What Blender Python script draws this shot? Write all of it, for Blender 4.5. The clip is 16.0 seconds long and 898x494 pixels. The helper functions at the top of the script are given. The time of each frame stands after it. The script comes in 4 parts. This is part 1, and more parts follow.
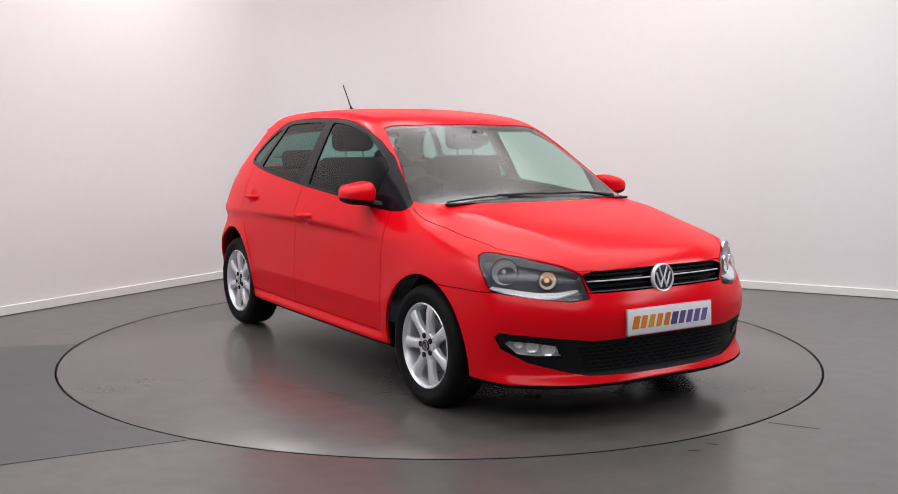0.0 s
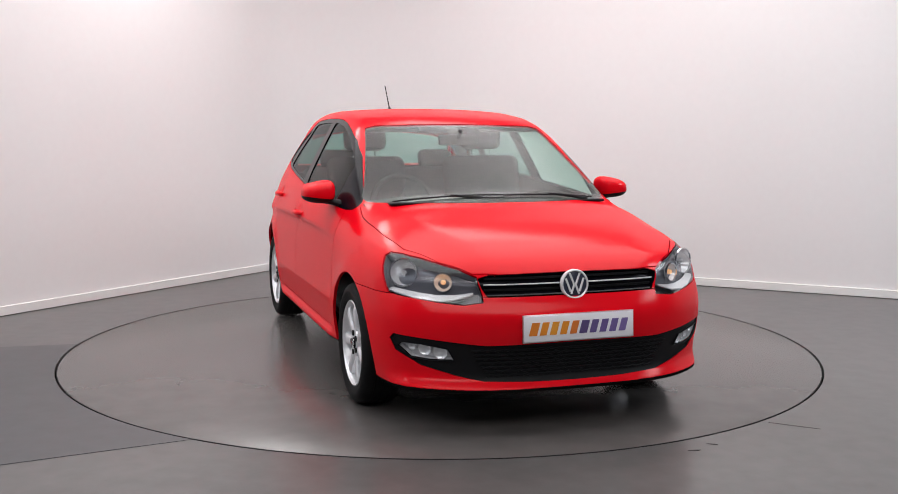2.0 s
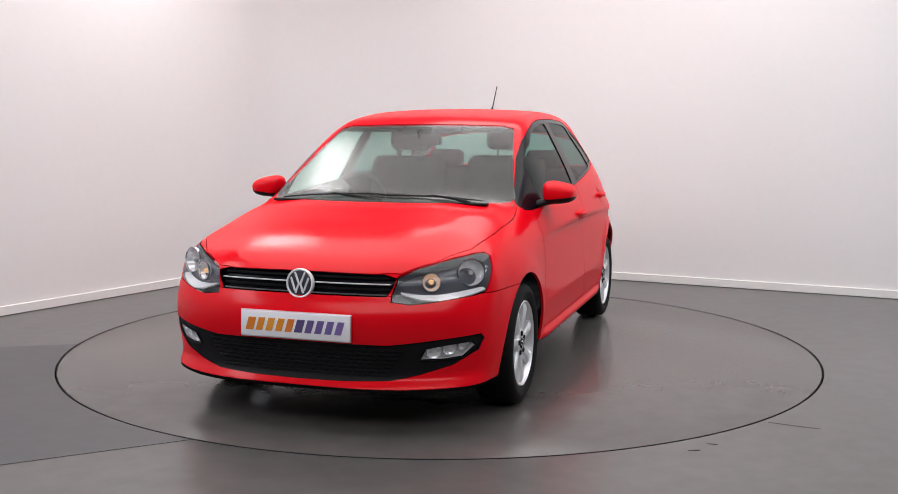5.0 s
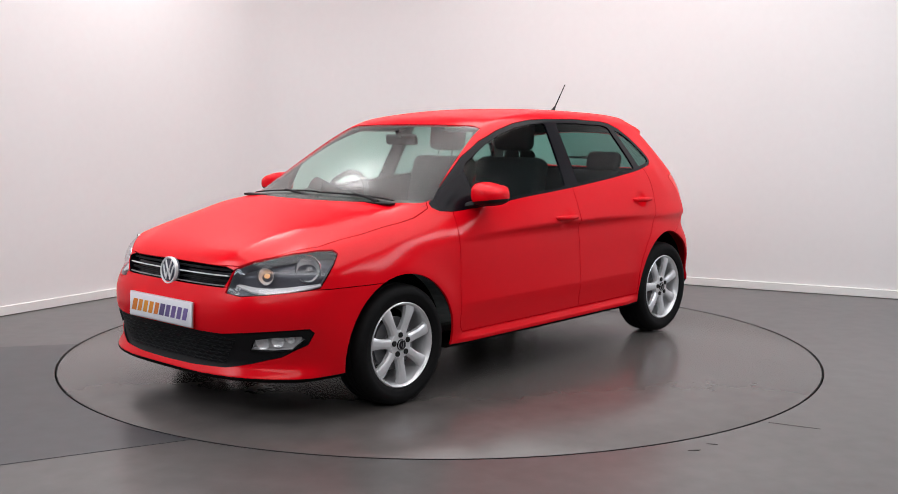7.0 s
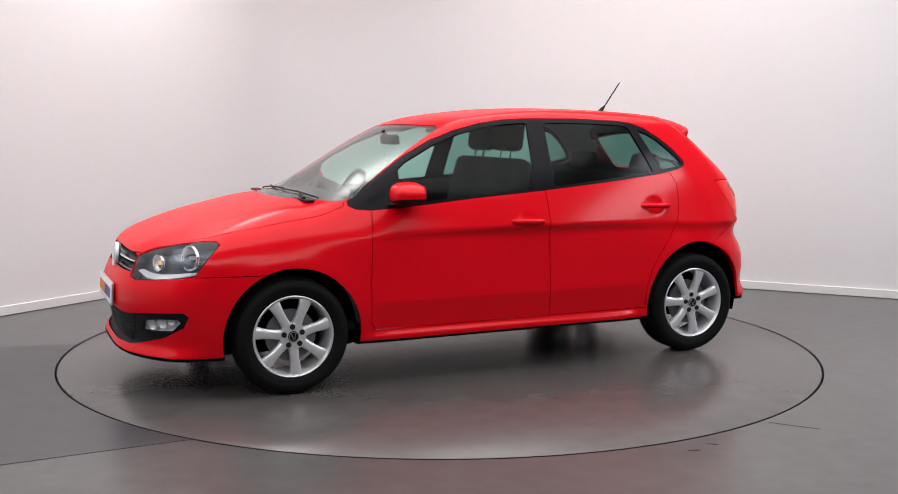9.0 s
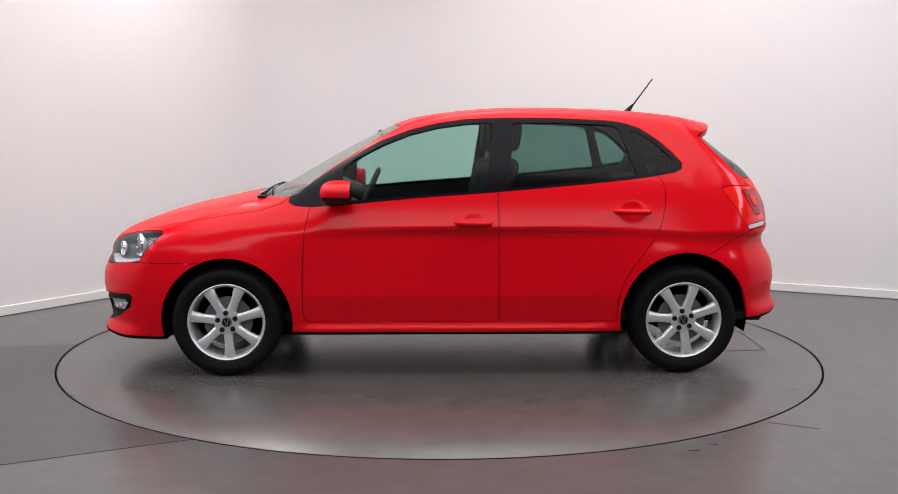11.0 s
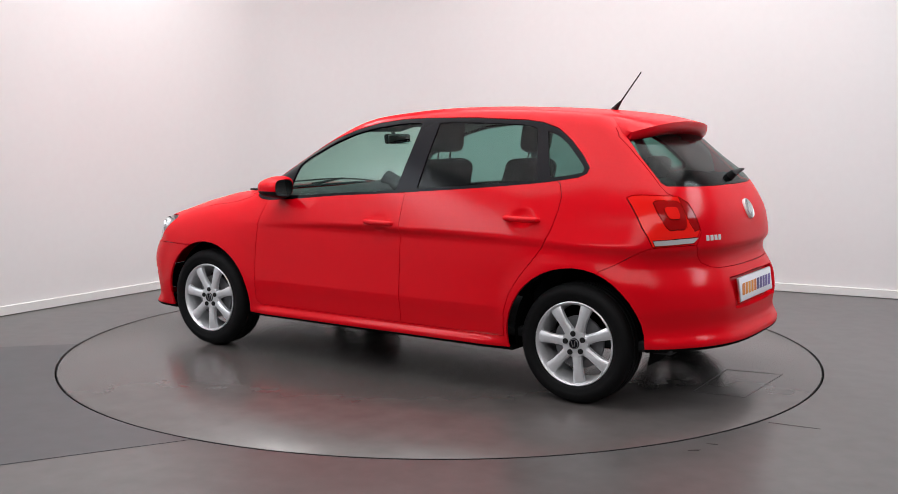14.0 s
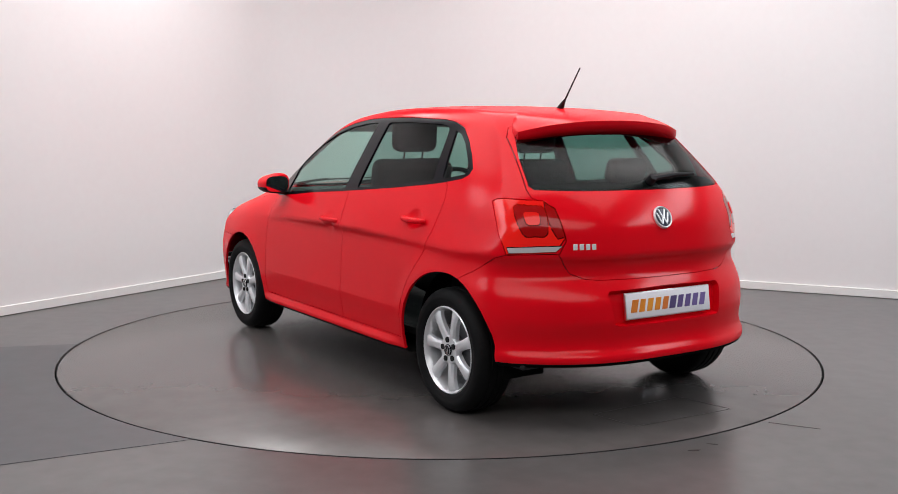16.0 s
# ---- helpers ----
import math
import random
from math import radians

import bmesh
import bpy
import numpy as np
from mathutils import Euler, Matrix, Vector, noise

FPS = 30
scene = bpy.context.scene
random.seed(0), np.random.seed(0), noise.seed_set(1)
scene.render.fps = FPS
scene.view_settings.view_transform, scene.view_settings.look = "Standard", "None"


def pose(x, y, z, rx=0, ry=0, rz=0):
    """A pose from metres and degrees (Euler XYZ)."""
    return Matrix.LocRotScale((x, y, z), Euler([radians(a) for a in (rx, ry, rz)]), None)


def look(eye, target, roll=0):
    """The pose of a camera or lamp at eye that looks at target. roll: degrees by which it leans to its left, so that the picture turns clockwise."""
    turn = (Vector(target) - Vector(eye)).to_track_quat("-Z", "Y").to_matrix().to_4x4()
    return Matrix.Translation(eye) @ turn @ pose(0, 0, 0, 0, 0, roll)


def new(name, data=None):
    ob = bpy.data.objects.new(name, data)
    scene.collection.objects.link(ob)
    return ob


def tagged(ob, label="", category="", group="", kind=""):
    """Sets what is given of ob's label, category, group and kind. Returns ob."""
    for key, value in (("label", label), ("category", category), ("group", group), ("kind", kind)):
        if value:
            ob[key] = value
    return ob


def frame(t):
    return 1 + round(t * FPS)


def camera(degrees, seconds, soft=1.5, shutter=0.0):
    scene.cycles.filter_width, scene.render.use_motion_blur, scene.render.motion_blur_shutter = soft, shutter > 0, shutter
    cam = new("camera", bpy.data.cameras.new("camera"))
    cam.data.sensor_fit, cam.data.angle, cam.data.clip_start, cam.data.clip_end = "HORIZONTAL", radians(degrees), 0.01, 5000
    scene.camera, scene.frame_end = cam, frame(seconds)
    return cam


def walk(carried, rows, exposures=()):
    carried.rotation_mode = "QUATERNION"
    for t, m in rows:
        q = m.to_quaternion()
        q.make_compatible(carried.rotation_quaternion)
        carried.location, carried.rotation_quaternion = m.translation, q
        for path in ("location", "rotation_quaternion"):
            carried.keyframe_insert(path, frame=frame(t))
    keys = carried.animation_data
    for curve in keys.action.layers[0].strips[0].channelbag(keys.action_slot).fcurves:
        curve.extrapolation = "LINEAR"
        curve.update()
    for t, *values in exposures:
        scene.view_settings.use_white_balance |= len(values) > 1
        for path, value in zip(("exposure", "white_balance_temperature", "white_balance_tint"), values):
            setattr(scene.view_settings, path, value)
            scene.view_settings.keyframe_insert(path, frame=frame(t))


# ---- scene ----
cam = camera(47.21, 16.0, soft=0.9)
EYE = (0.0, -6.2536, 1.3325)
AIM = look(EYE, (0.0482, -0.2938, 0.6394), 0.166)
walk(cam, [(0.0, AIM), (16.0, AIM)])

# the turning angle of the platform, degrees
TURN = [(0, -57.67), (0.5, -58.85), (1, -61.75), (1.5, -65.99), (2, -71.95), (3, -84.24), (4, -96.5), (5, -108.6), (6, -120.55), (7, -132.4), (8, -144.2), (9, -155.9), (10, -167.25), (11, -178.55), (12, -190.05), (13, -201.9), (14, -213.85), (15, -225.7), (16, -237.65)]
CAR_AT = (-0.0677, -0.0065, 0.0)

# ---- light: a white room under unseen soft panels, fill lamps among them ----
world = bpy.data.worlds.new("world")
world.use_nodes = True
world.node_tree.nodes["Background"].inputs[0].default_value = (0.9, 0.93, 1.0, 1)
world.node_tree.nodes["Background"].inputs[1].default_value = 0.05
scene.world = world
scene.view_settings.exposure = 0.0


def panel_lamp(x, y, z, sx, sy, watts, colour, turn=0.0, aim=None):
    data = bpy.data.lights.new("unseen_area_lamp", "AREA")
    data.shape, data.size, data.size_y, data.energy, data.color = "RECTANGLE", sx, sy, watts, colour
    ob = new("unseen_area_lamp", data)
    ob.matrix_world = look((x, y, z), aim, turn) if aim else pose(x, y, z, 0, 0, turn)
    return ob


WARM, COOL = (1.0, 0.982, 0.984), (0.87, 0.925, 1.0)
panel_lamp(0.3, -0.6, 3.6, 6.0, 4.4, 180, WARM)
# unseen fill from the camera side, added to brighten walls and flank
panel_lamp(0.0, -6.0, 3.6, 8.0, 2.4, 168, WARM)
panel_lamp(-4.6, -2.6, 3.6, 1.2, 4.5, 90, COOL, -33)
panel_lamp(5.6, -1.8, 3.6, 1.2, 4.5, 128, COOL, 40)
# unseen strip lamp added to even out the right wall
panel_lamp(1.2, 1.5, 3.6, 3.4, 0.8, 38, WARM, -26)
panel_lamp(-1.9, 1.6, 3.6, 0.7, 0.7, 25, WARM, -26)


# ---- materials ----
def material(name, colour=(0.5, 0.5, 0.5), rough=0.5, metal=0.0, coat=0.0, grain=0.0, scale=40.0, bump=0.0, spec=0.5, emit=None, power=0.0, coat_rough=0.03, vary=True):
    """A principled material; grain: variation of the colour at two scales; bump: height of fine relief in metres."""
    m = bpy.data.materials.new(name)
    m.use_nodes = True
    nt = m.node_tree
    b = nt.nodes["Principled BSDF"]
    b.inputs["Base Color"].default_value = (*colour, 1)
    b.inputs["Roughness"].default_value = rough
    b.inputs["Metallic"].default_value = metal
    b.inputs["Coat Weight"].default_value = coat
    b.inputs["Coat Roughness"].default_value = coat_rough
    b.inputs["Specular IOR Level"].default_value = spec
    if emit:
        b.inputs["Emission Color"].default_value = (*emit, 1)
        b.inputs["Emission Strength"].default_value = power
    if grain or bump:
        co = nt.nodes.new("ShaderNodeTexCoord")
        fine = nt.nodes.new("ShaderNodeTexNoise")
        fine.inputs["Scale"].default_value, fine.inputs["Detail"].default_value = scale, 6
        nt.links.new(co.outputs["Object"], fine.inputs["Vector"])
        if grain:
            wide = nt.nodes.new("ShaderNodeTexNoise")
            wide.inputs["Scale"].default_value, wide.inputs["Detail"].default_value = scale * 0.06, 4
            nt.links.new(co.outputs["Object"], wide.inputs["Vector"])
            add = nt.nodes.new("ShaderNodeMath")
            add.operation = "ADD"
            nt.links.new(fine.outputs["Fac"], add.inputs[0])
            nt.links.new(wide.outputs["Fac"], add.inputs[1])
            ramp = nt.nodes.new("ShaderNodeMapRange")
            ramp.inputs[1].default_value, ramp.inputs[2].default_value = 0.7, 1.3
            ramp.inputs[3].default_value, ramp.inputs[4].default_value = 1 - grain, 1 + grain
            nt.links.new(add.outputs[0], ramp.inputs[0])
            mul = nt.nodes.new("ShaderNodeVectorMath")
            mul.operation = "SCALE"
            mul.inputs[0].default_value = colour
            nt.links.new(ramp.outputs[0], mul.inputs["Scale"])
            nt.links.new(mul.outputs[0], b.inputs["Base Color"])
            rr = nt.nodes.new("ShaderNodeMapRange")
            rr.inputs[1].default_value, rr.inputs[2].default_value = 0.3, 0.7
            rr.inputs[3].default_value, rr.inputs[4].default_value = rough * 0.85, min(1, rough * 1.15)
            nt.links.new(wide.outputs["Fac"], rr.inputs[0])
            if vary:
                nt.links.new(rr.outputs[0], b.inputs["Roughness"])
        if bump:
            bn = nt.nodes.new("ShaderNodeBump")
            bn.inputs["Strength"].default_value, bn.inputs["Distance"].default_value = 0.6, bump
            nt.links.new(fine.outputs["Fac"], bn.inputs["Height"])
            nt.links.new(bn.outputs[0], b.inputs["Normal"])
    return m


def glass(name, tint, gloss=0.02, ior=1.0, slant=0.45):
    """A thin pane: tinted see-through with a gloss that grows at a slant."""
    m = bpy.data.materials.new(name)
    m.use_nodes = True
    nt = m.node_tree
    nt.nodes.remove(nt.nodes["Principled BSDF"])
    tr, gl = nt.nodes.new("ShaderNodeBsdfTransparent"), nt.nodes.new("ShaderNodeBsdfGlossy")
    lw, mix = nt.nodes.new("ShaderNodeLayerWeight"), nt.nodes.new("ShaderNodeMixShader")
    pw, fr = nt.nodes.new("ShaderNodeMath"), nt.nodes.new("ShaderNodeMath")
    tr.inputs[0].default_value = (*tint, 1)
    gl.inputs["Roughness"].default_value = gloss
    lw.inputs["Blend"].default_value = 0.5
    pw.operation, fr.operation = "POWER", "MULTIPLY_ADD"
    pw.inputs[1].default_value = 4.0
    fr.inputs[1].default_value, fr.inputs[2].default_value = slant, 0.045 * ior
    nt.links.new(lw.outputs["Facing"], pw.inputs[0])
    nt.links.new(pw.outputs[0], fr.inputs[0])
    nt.links.new(fr.outputs[0], mix.inputs[0])
    nt.links.new(tr.outputs[0], mix.inputs[1])
    nt.links.new(gl.outputs[0], mix.inputs[2])
    nt.links.new(mix.outputs[0], nt.nodes["Material Output"].inputs[0])
    return m


PAINT = material("red_paint", (0.77, 0.0025, 0.011), 0.45, 0.0, 0.48, spec=0.0, grain=0.012, scale=300, coat_rough=0.16)
BLACK_GLOSS = material("black_gloss_trim", (0.004, 0.004, 0.007), 0.22, spec=0.12)
BLACK_PLASTIC = material("black_plastic", (0.007, 0.0075, 0.009), 0.55, grain=0.15, scale=120, bump=0.0002, spec=0.2)
DARK = material("dark_underside", (0.005, 0.005, 0.005), 0.95, grain=0.2, scale=30, spec=0.05)
RUBBER = material("tyre_rubber", (0.006, 0.006, 0.0065), 0.65, grain=0.2, scale=60, bump=0.0003, spec=0.14)
ALLOY = material("alloy", (0.80, 0.81, 0.83), 0.33, 0.5, 0.15, grain=0.03, scale=90)
CHROME = material("chrome", (0.82, 0.83, 0.85), 0.10, 1.0)
CHROME_SATIN = material("satin_chrome", (0.75, 0.76, 0.78), 0.28, 1.0)
STEEL = material("brake_steel", (0.22, 0.22, 0.23), 0.6, 0.6, grain=0.1, scale=50)
LAMP_DARK = material("lamp_housing_grey", (0.14, 0.145, 0.17), 0.30, 0.35)
EMBLEM = material("emblem_dark", (0.03, 0.035, 0.06), 0.3)
REFLECTOR = material("lamp_reflector", (0.93, 0.94, 0.96), 0.18, 0.4)
# chrome whose bright reflections are put into a pale base colour
PALE_CHROME = material("chrome_painted_pale", (0.85, 0.86, 0.88), 0.25, 0.25)
LENS_RED = material("red_lamp_lens", (0.66, 0.004, 0.006), 0.12, 0.0, 0.3, spec=0.2, emit=(1.0, 0.03, 0.012), power=0.22)
LENS_DEEP = material("deep_red_lens", (0.38, 0.003, 0.004), 0.12, 0.0, 0.3, spec=0.2)
LENS_CLEAR = material("clear_ribbed_lens", (0.72, 0.72, 0.74), 0.15, 0.3, 1.0)
AMBER = material("amber_bulb", (0.9, 0.55, 0.30), 0.2, 0.0, 0.5, emit=(1.0, 0.50, 0.22), power=0.5)
PLATE = material("plate_white", (0.90, 0.90, 0.95), 0.35, grain=0.01, scale=80)
ORANGE = [material("plate_orange", c, 0.5) for c in ((0.75, 0.22, 0.02), (0.80, 0.27, 0.02), (0.82, 0.33, 0.03), (0.80, 0.28, 0.02), (0.72, 0.20, 0.03))]
PURPLE = [material("plate_purple", c, 0.5) for c in ((0.10, 0.07, 0.20), (0.13, 0.09, 0.26), (0.15, 0.10, 0.30), (0.17, 0.12, 0.34), (0.20, 0.14, 0.38))]
CLOTH = material("seat_cloth", (0.014, 0.0145, 0.017), 0.9, grain=0.25, scale=150, bump=0.0005, spec=0.2)
DASH = material("dash_plastic", (0.022, 0.023, 0.025), 0.7, grain=0.12, scale=120, bump=0.0003, spec=0.3)
LINING = material("headliner_cloth", (0.30, 0.29, 0.27), 0.9, grain=0.06, scale=90)
GLASS_FRONT = glass("green_tint_glass", (0.74, 0.89, 0.82), 0.24, slant=0.8)
GLASS_SIDE = glass("side_glass", (0.56, 0.78, 0.72), 0.14, 0.28)
GLASS_REAR = glass("privacy_glass", (0.27, 0.45, 0.41), 0.14, 0.35)
GLASS_LAMP = glass("lamp_cover_glass", (0.93, 0.94, 0.95))
MIRROR = material("mirror_glass", (0.85, 0.9, 0.9), 0.02, 1.0)
WALL = material("white_wall_paint", (0.77, 0.757, 0.760), 0.6, grain=0.012, scale=18, bump=0.0)
SKIRTING = material("skirting_white", (0.78, 0.78, 0.77), 0.4, grain=0.02, scale=25)
BACK = material("reflection_darkener", (0.16, 0.16, 0.17), 0.8, grain=0.05, scale=12)
CEILING = material("ceiling_paint", (0.80, 0.79, 0.78), 0.8, grain=0.02, scale=20)
FLOOR = material("grey_floor", (0.092, 0.088, 0.087), 0.30, grain=0.22, scale=9, vary=False)
FLOOR_DARK = material("dark_grey_floor", (0.045, 0.047, 0.052), 0.32, grain=0.25, scale=8, vary=False)
DISC = material("platform_grey", (0.094, 0.086, 0.083), 0.25, grain=0.14, scale=6, vary=False)
GAP = material("gap_black", (0.006, 0.006, 0.006), 0.9)
SCUFF = material("scuff_mark", (0.055, 0.05, 0.048), 0.5)


# ---- mesh helpers ----
def part(name, bm, mat, parent=None, label="", at=None, smooth=35):
    """Links a bmesh, or a mesh, as one object under a thing or a part."""
    if isinstance(bm, bpy.types.Mesh):
        me = bm
    else:
        me = bpy.data.meshes.new(name)
        bmesh.ops.recalc_face_normals(bm, faces=bm.faces)
        bm.to_mesh(me)
        bm.free()
        me.materials.append(mat)
        if smooth:
            me.shade_smooth()
            me.set_sharp_from_angle(angle=radians(smooth))
    ob = new(name, me)
    ob.parent = parent
    if at is not None:
        ob.matrix_basis = at
    if label:
        ob["label"] = label
    return ob


def box(sx, sy, sz, r=0.0, seg=2, m=None, bm=None):
    """A block with rounded edges, centred, moved by m."""
    bm = bm or bmesh.new()
    got = bmesh.ops.create_cube(bm, size=1, matrix=Matrix.Diagonal((sx, sy, sz, 1)))
    vs = got["verts"]
    if r:
        es = list({e for v in vs for e in v.link_edges})
        out = bmesh.ops.bevel(bm, geom=es, offset=r, segments=seg, profile=0.5, affect="EDGES", clamp_overlap=True)
        vs = list({v for f in out["faces"] for v in f.verts} | {v for v in vs if v.is_valid})
    if m is not None:
        bmesh.ops.transform(bm, matrix=m, verts=vs)
    return bm


def lathe(profile, n=48, bm=None, m=None, closed=False):
    """Turns a profile of (radius, y) round the y axis."""
    bm = bm or bmesh.new()
    rings = []
    for r, y in profile:
        if r < 1e-6:
            rings.append([bm.verts.new((0, y, 0))])
        else:
            rings.append([bm.verts.new((r * math.cos(2 * math.pi * i / n), y, r * math.sin(2 * math.pi * i / n))) for i in range(n)])
    pairs = list(zip(rings, rings[1:])) + ([(rings[-1], rings[0])] if closed else [])
    for a, b in pairs:
        for i in range(n):
            j = (i + 1) % n
            q = [a[i % len(a)], a[j % len(a)], b[j % len(b)], b[i % len(b)]]
            q = list(dict.fromkeys(q))
            if len(q) > 2:
                bm.faces.new(q)
    if m is not None:
        bmesh.ops.transform(bm, matrix=m, verts=[v for ring in rings for v in ring])
    return bm


def tube(path, radii, n=10, bm=None, squash=1.0):
    """A tapered tube along a path."""
    bm = bm or bmesh.new()
    pts = [Vector(p) for p in path]
    rings = []
    for i, p in enumerate(pts):
        d = (pts[min(i + 1, len(pts) - 1)] - pts[max(i - 1, 0)]).normalized()
        u = d.cross(Vector((0, 0, 1)) if abs(d.z) < 0.9 else Vector((1, 0, 0))).normalized()
        w = u.cross(d)
        r = radii[i] if isinstance(radii, (list, tuple)) else radii
        rings.append([bm.verts.new(p + (u * math.cos(2 * math.pi * k / n) + w * squash * math.sin(2 * math.pi * k / n)) * r) for k in range(n)])
    for a, b in zip(rings, rings[1:]):
        for k in range(n):
            bm.faces.new((a[k], a[(k + 1) % n], b[(k + 1) % n], b[k]))
    bm.faces.new(rings[0][::-1])
    bm.faces.new(rings[-1])
    return bm


def slab(outline, z0, z1, bm=None):
    """A flat plate: an outline in x, y between two heights."""
    bm = bm or bmesh.new()
    lo = [bm.verts.new((x, y, z0)) for x, y in outline]
    hi = [bm.verts.new((x, y, z1)) for x, y in outline]
    bm.faces.new(hi)
    bm.faces.new(lo[::-1])
    for i in range(len(lo)):
        j = (i + 1) % len(lo)
        bm.faces.new((lo[i], lo[j], hi[j], hi[i]))
    return bm


def grow(outline, n=4):
    """A closed smooth line through the given corners."""
    p = [Vector(q) for q in outline]
    k = len(p)
    out = []
    for i in range(k):
        a, b, c, d = p[i - 1], p[i], p[(i + 1) % k], p[(i + 2) % k]
        for s in range(n):
            t = s / n
            out.append(0.5 * (2 * b + (c - a) * t + (2 * a - 5 * b + 4 * c - d) * t * t + (3 * b - a - 3 * c + d) * t ** 3))
    return out


# ---- the room ----
CORNER = Vector((-1.109, 4.05))
LEFT, RIGHT = Vector((-0.539, -0.842)), Vector((0.896, -0.444))


def room_outline(inset=0.0, reach=12.5, radius=1.1):
    """The wall line: two straight walls with a coved corner, closed behind the camera."""
    n_left, n_right = Vector((0.842, -0.539)), Vector((-0.444, -0.896))
    half = math.acos(LEFT.dot(RIGHT)) / 2
    mid = (LEFT + RIGHT).normalized()
    centre = CORNER + mid * (radius / math.sin(half))
    a0 = math.atan2(-n_left.y, -n_left.x)
    a1 = math.atan2(-n_right.y, -n_right.x)
    if a1 > a0:
        a0 += 2 * math.pi
    arc = [centre + Vector((math.cos(a0 + (a1 - a0) * i / 24), math.sin(a0 + (a1 - a0) * i / 24))) * (radius - inset) for i in range(25)]
    e1, e2 = CORNER + LEFT * reach + n_left * inset, CORNER + RIGHT * reach + n_right * inset
    e3 = CORNER + (LEFT + RIGHT) * (reach - inset)
    return [e1, *arc, e2, e3]


def wall_strip(name, outline, thick, z0, z1, mat, bevel=0.0, closed=False):
    bm = bmesh.new()
    cx = Vector((1.0, -4.5))
    rows = []
    for p in outline:
        o = p + (p - cx).normalized() * thick
        rows.append([bm.verts.new((p.x, p.y, z0)), bm.verts.new((p.x, p.y, z1 - bevel)), bm.verts.new((p.x + (o - p).x * 0.35 * (bevel > 0), p.y + (o - p).y * 0.35 * (bevel > 0), z1)), bm.verts.new((o.x, o.y, z1)), bm.verts.new((o.x, o.y, z0))])
    for i in range(len(rows) if closed else len(rows) - 1):
        a, b = rows[i], rows[(i + 1) % len(rows)]
        for k in range(5):
            bm.faces.new((a[k], b[k], b[(k + 1) % 5], a[(k + 1) % 5]))
    bmesh.ops.remove_doubles(bm, verts=bm.verts, dist=1e-5)
    return part(name, bm, mat, smooth=40)


R_DISC, R_HOLE = 2.224, 2.235
walls = tagged(wall_strip("wall_1", room_outline()[:-1], 0.2, -0.1, 3.8, WALL), "white painted studio wall with a coved corner", "wall", kind="structure")
line = room_outline()
# added out of view, dark so the car's flanks mirror less white
tagged(wall_strip("unseen_dark_wall", [line[-2], line[-1], line[0]], 0.2, -0.1, 3.8, BACK), "added unseen dark grey wall that darkens reflections in the car", "wall", kind="structure")
board = tagged(wall_strip("baseboard", room_outline(0.022)[:-1], 0.022, 0.005, 0.070, SKIRTING, 0.004), "white skirting board along the studio wall", "baseboard", kind="structure")
bm = slab([tuple(p) for p in room_outline(-0.1)], 3.8, 3.9)
tagged(part("ceiling", bm, CEILING, smooth=0), "plain white studio ceiling", "ceiling", kind="structure")

# the floor with its round opening
bm = bmesh.new()
N = 192
ring = [(math.cos(2 * math.pi * i / N), math.sin(2 * math.pi * i / N)) for i in range(N)]
inner = [bm.verts.new((R_HOLE * c, R_HOLE * s, 0)) for c, s in ring]
deep = [bm.verts.new((R_HOLE * c, R_HOLE * s, -0.06)) for c, s in ring]
mid_ring = [bm.verts.new((4.0 * c, 4.0 * s, 0)) for c, s in ring]
outer = [bm.verts.new((26 * c, 26 * s, 0)) for c, s in ring]
for i in range(N):
    j = (i + 1) % N
    bm.faces.new((inner[i], mid_ring[i], mid_ring[j], inner[j]))
    bm.faces.new((mid_ring[i], outer[i], outer[j], mid_ring[j]))
    bm.faces.new((deep[i], inner[i], inner[j], deep[j]))
tagged(part("floor", bm, FLOOR, smooth=30), "smooth mid-grey studio floor, slightly glossy and worn", "floor", kind="structure")
bm = lathe([(0.0, -0.06), (2.4, -0.06)], 96, m=pose(0, 0, 0, 90, 0, 0))
tagged(part("pit", bm, GAP, smooth=0), "dark pit under the turning platform", "pit", kind="structure")

# a darker strip of floor beside the platform
bm = bmesh.new()
edge = []
for i in range(25):
    a = math.radians(180.5 + (241.5 - 180.5) * i / 24)
    edge.append(((R_HOLE + 0.002) * math.cos(a), (R_HOLE + 0.002) * math.sin(a)))
slab(edge + [(-1.42, -2.14), (-1.742, -2.302), (-3.9, -3.4), (-5.0, -2.2), (-4.2, -0.62), (-2.674, -0.11)], 0.0002, 0.002, bm)
tagged(part("floor_panel", bm, FLOOR_DARK, smooth=0), "darker grey floor panel beside the round platform", "floor panel", kind="structure")


def mark(name, x, y, sx, sy, turn, label):
    bm = bmesh.new()
    rnd = random.Random(int(1000 * x))
    pts = [(sx * (0.5 + 0.12 * rnd.random()) * math.cos(k * math.pi / 6), sy * (0.5 + 0.3 * rnd.random()) * math.sin(k * math.pi / 6)) for k in range(12)]
    slab(pts, 0.0, 0.0012, bm)
    return tagged(part(name, bm, SCUFF, at=pose(x, y, 0.0003, 0, 0, turn), smooth=0), label, "scuff mark", "scuffs on the floor")


mark("scuff_mark", 1.057, -2.109, 0.05, 0.010, 10, "small dark scuff on the grey floor")
mark("scuff_mark", 1.154, -2.024, 0.04, 0.009, -15, "small dark scuff on the grey floor")
mark("floor_crack", 1.60, -1.755, 0.22, 0.006, -28, "fine dark crack in the grey floor")

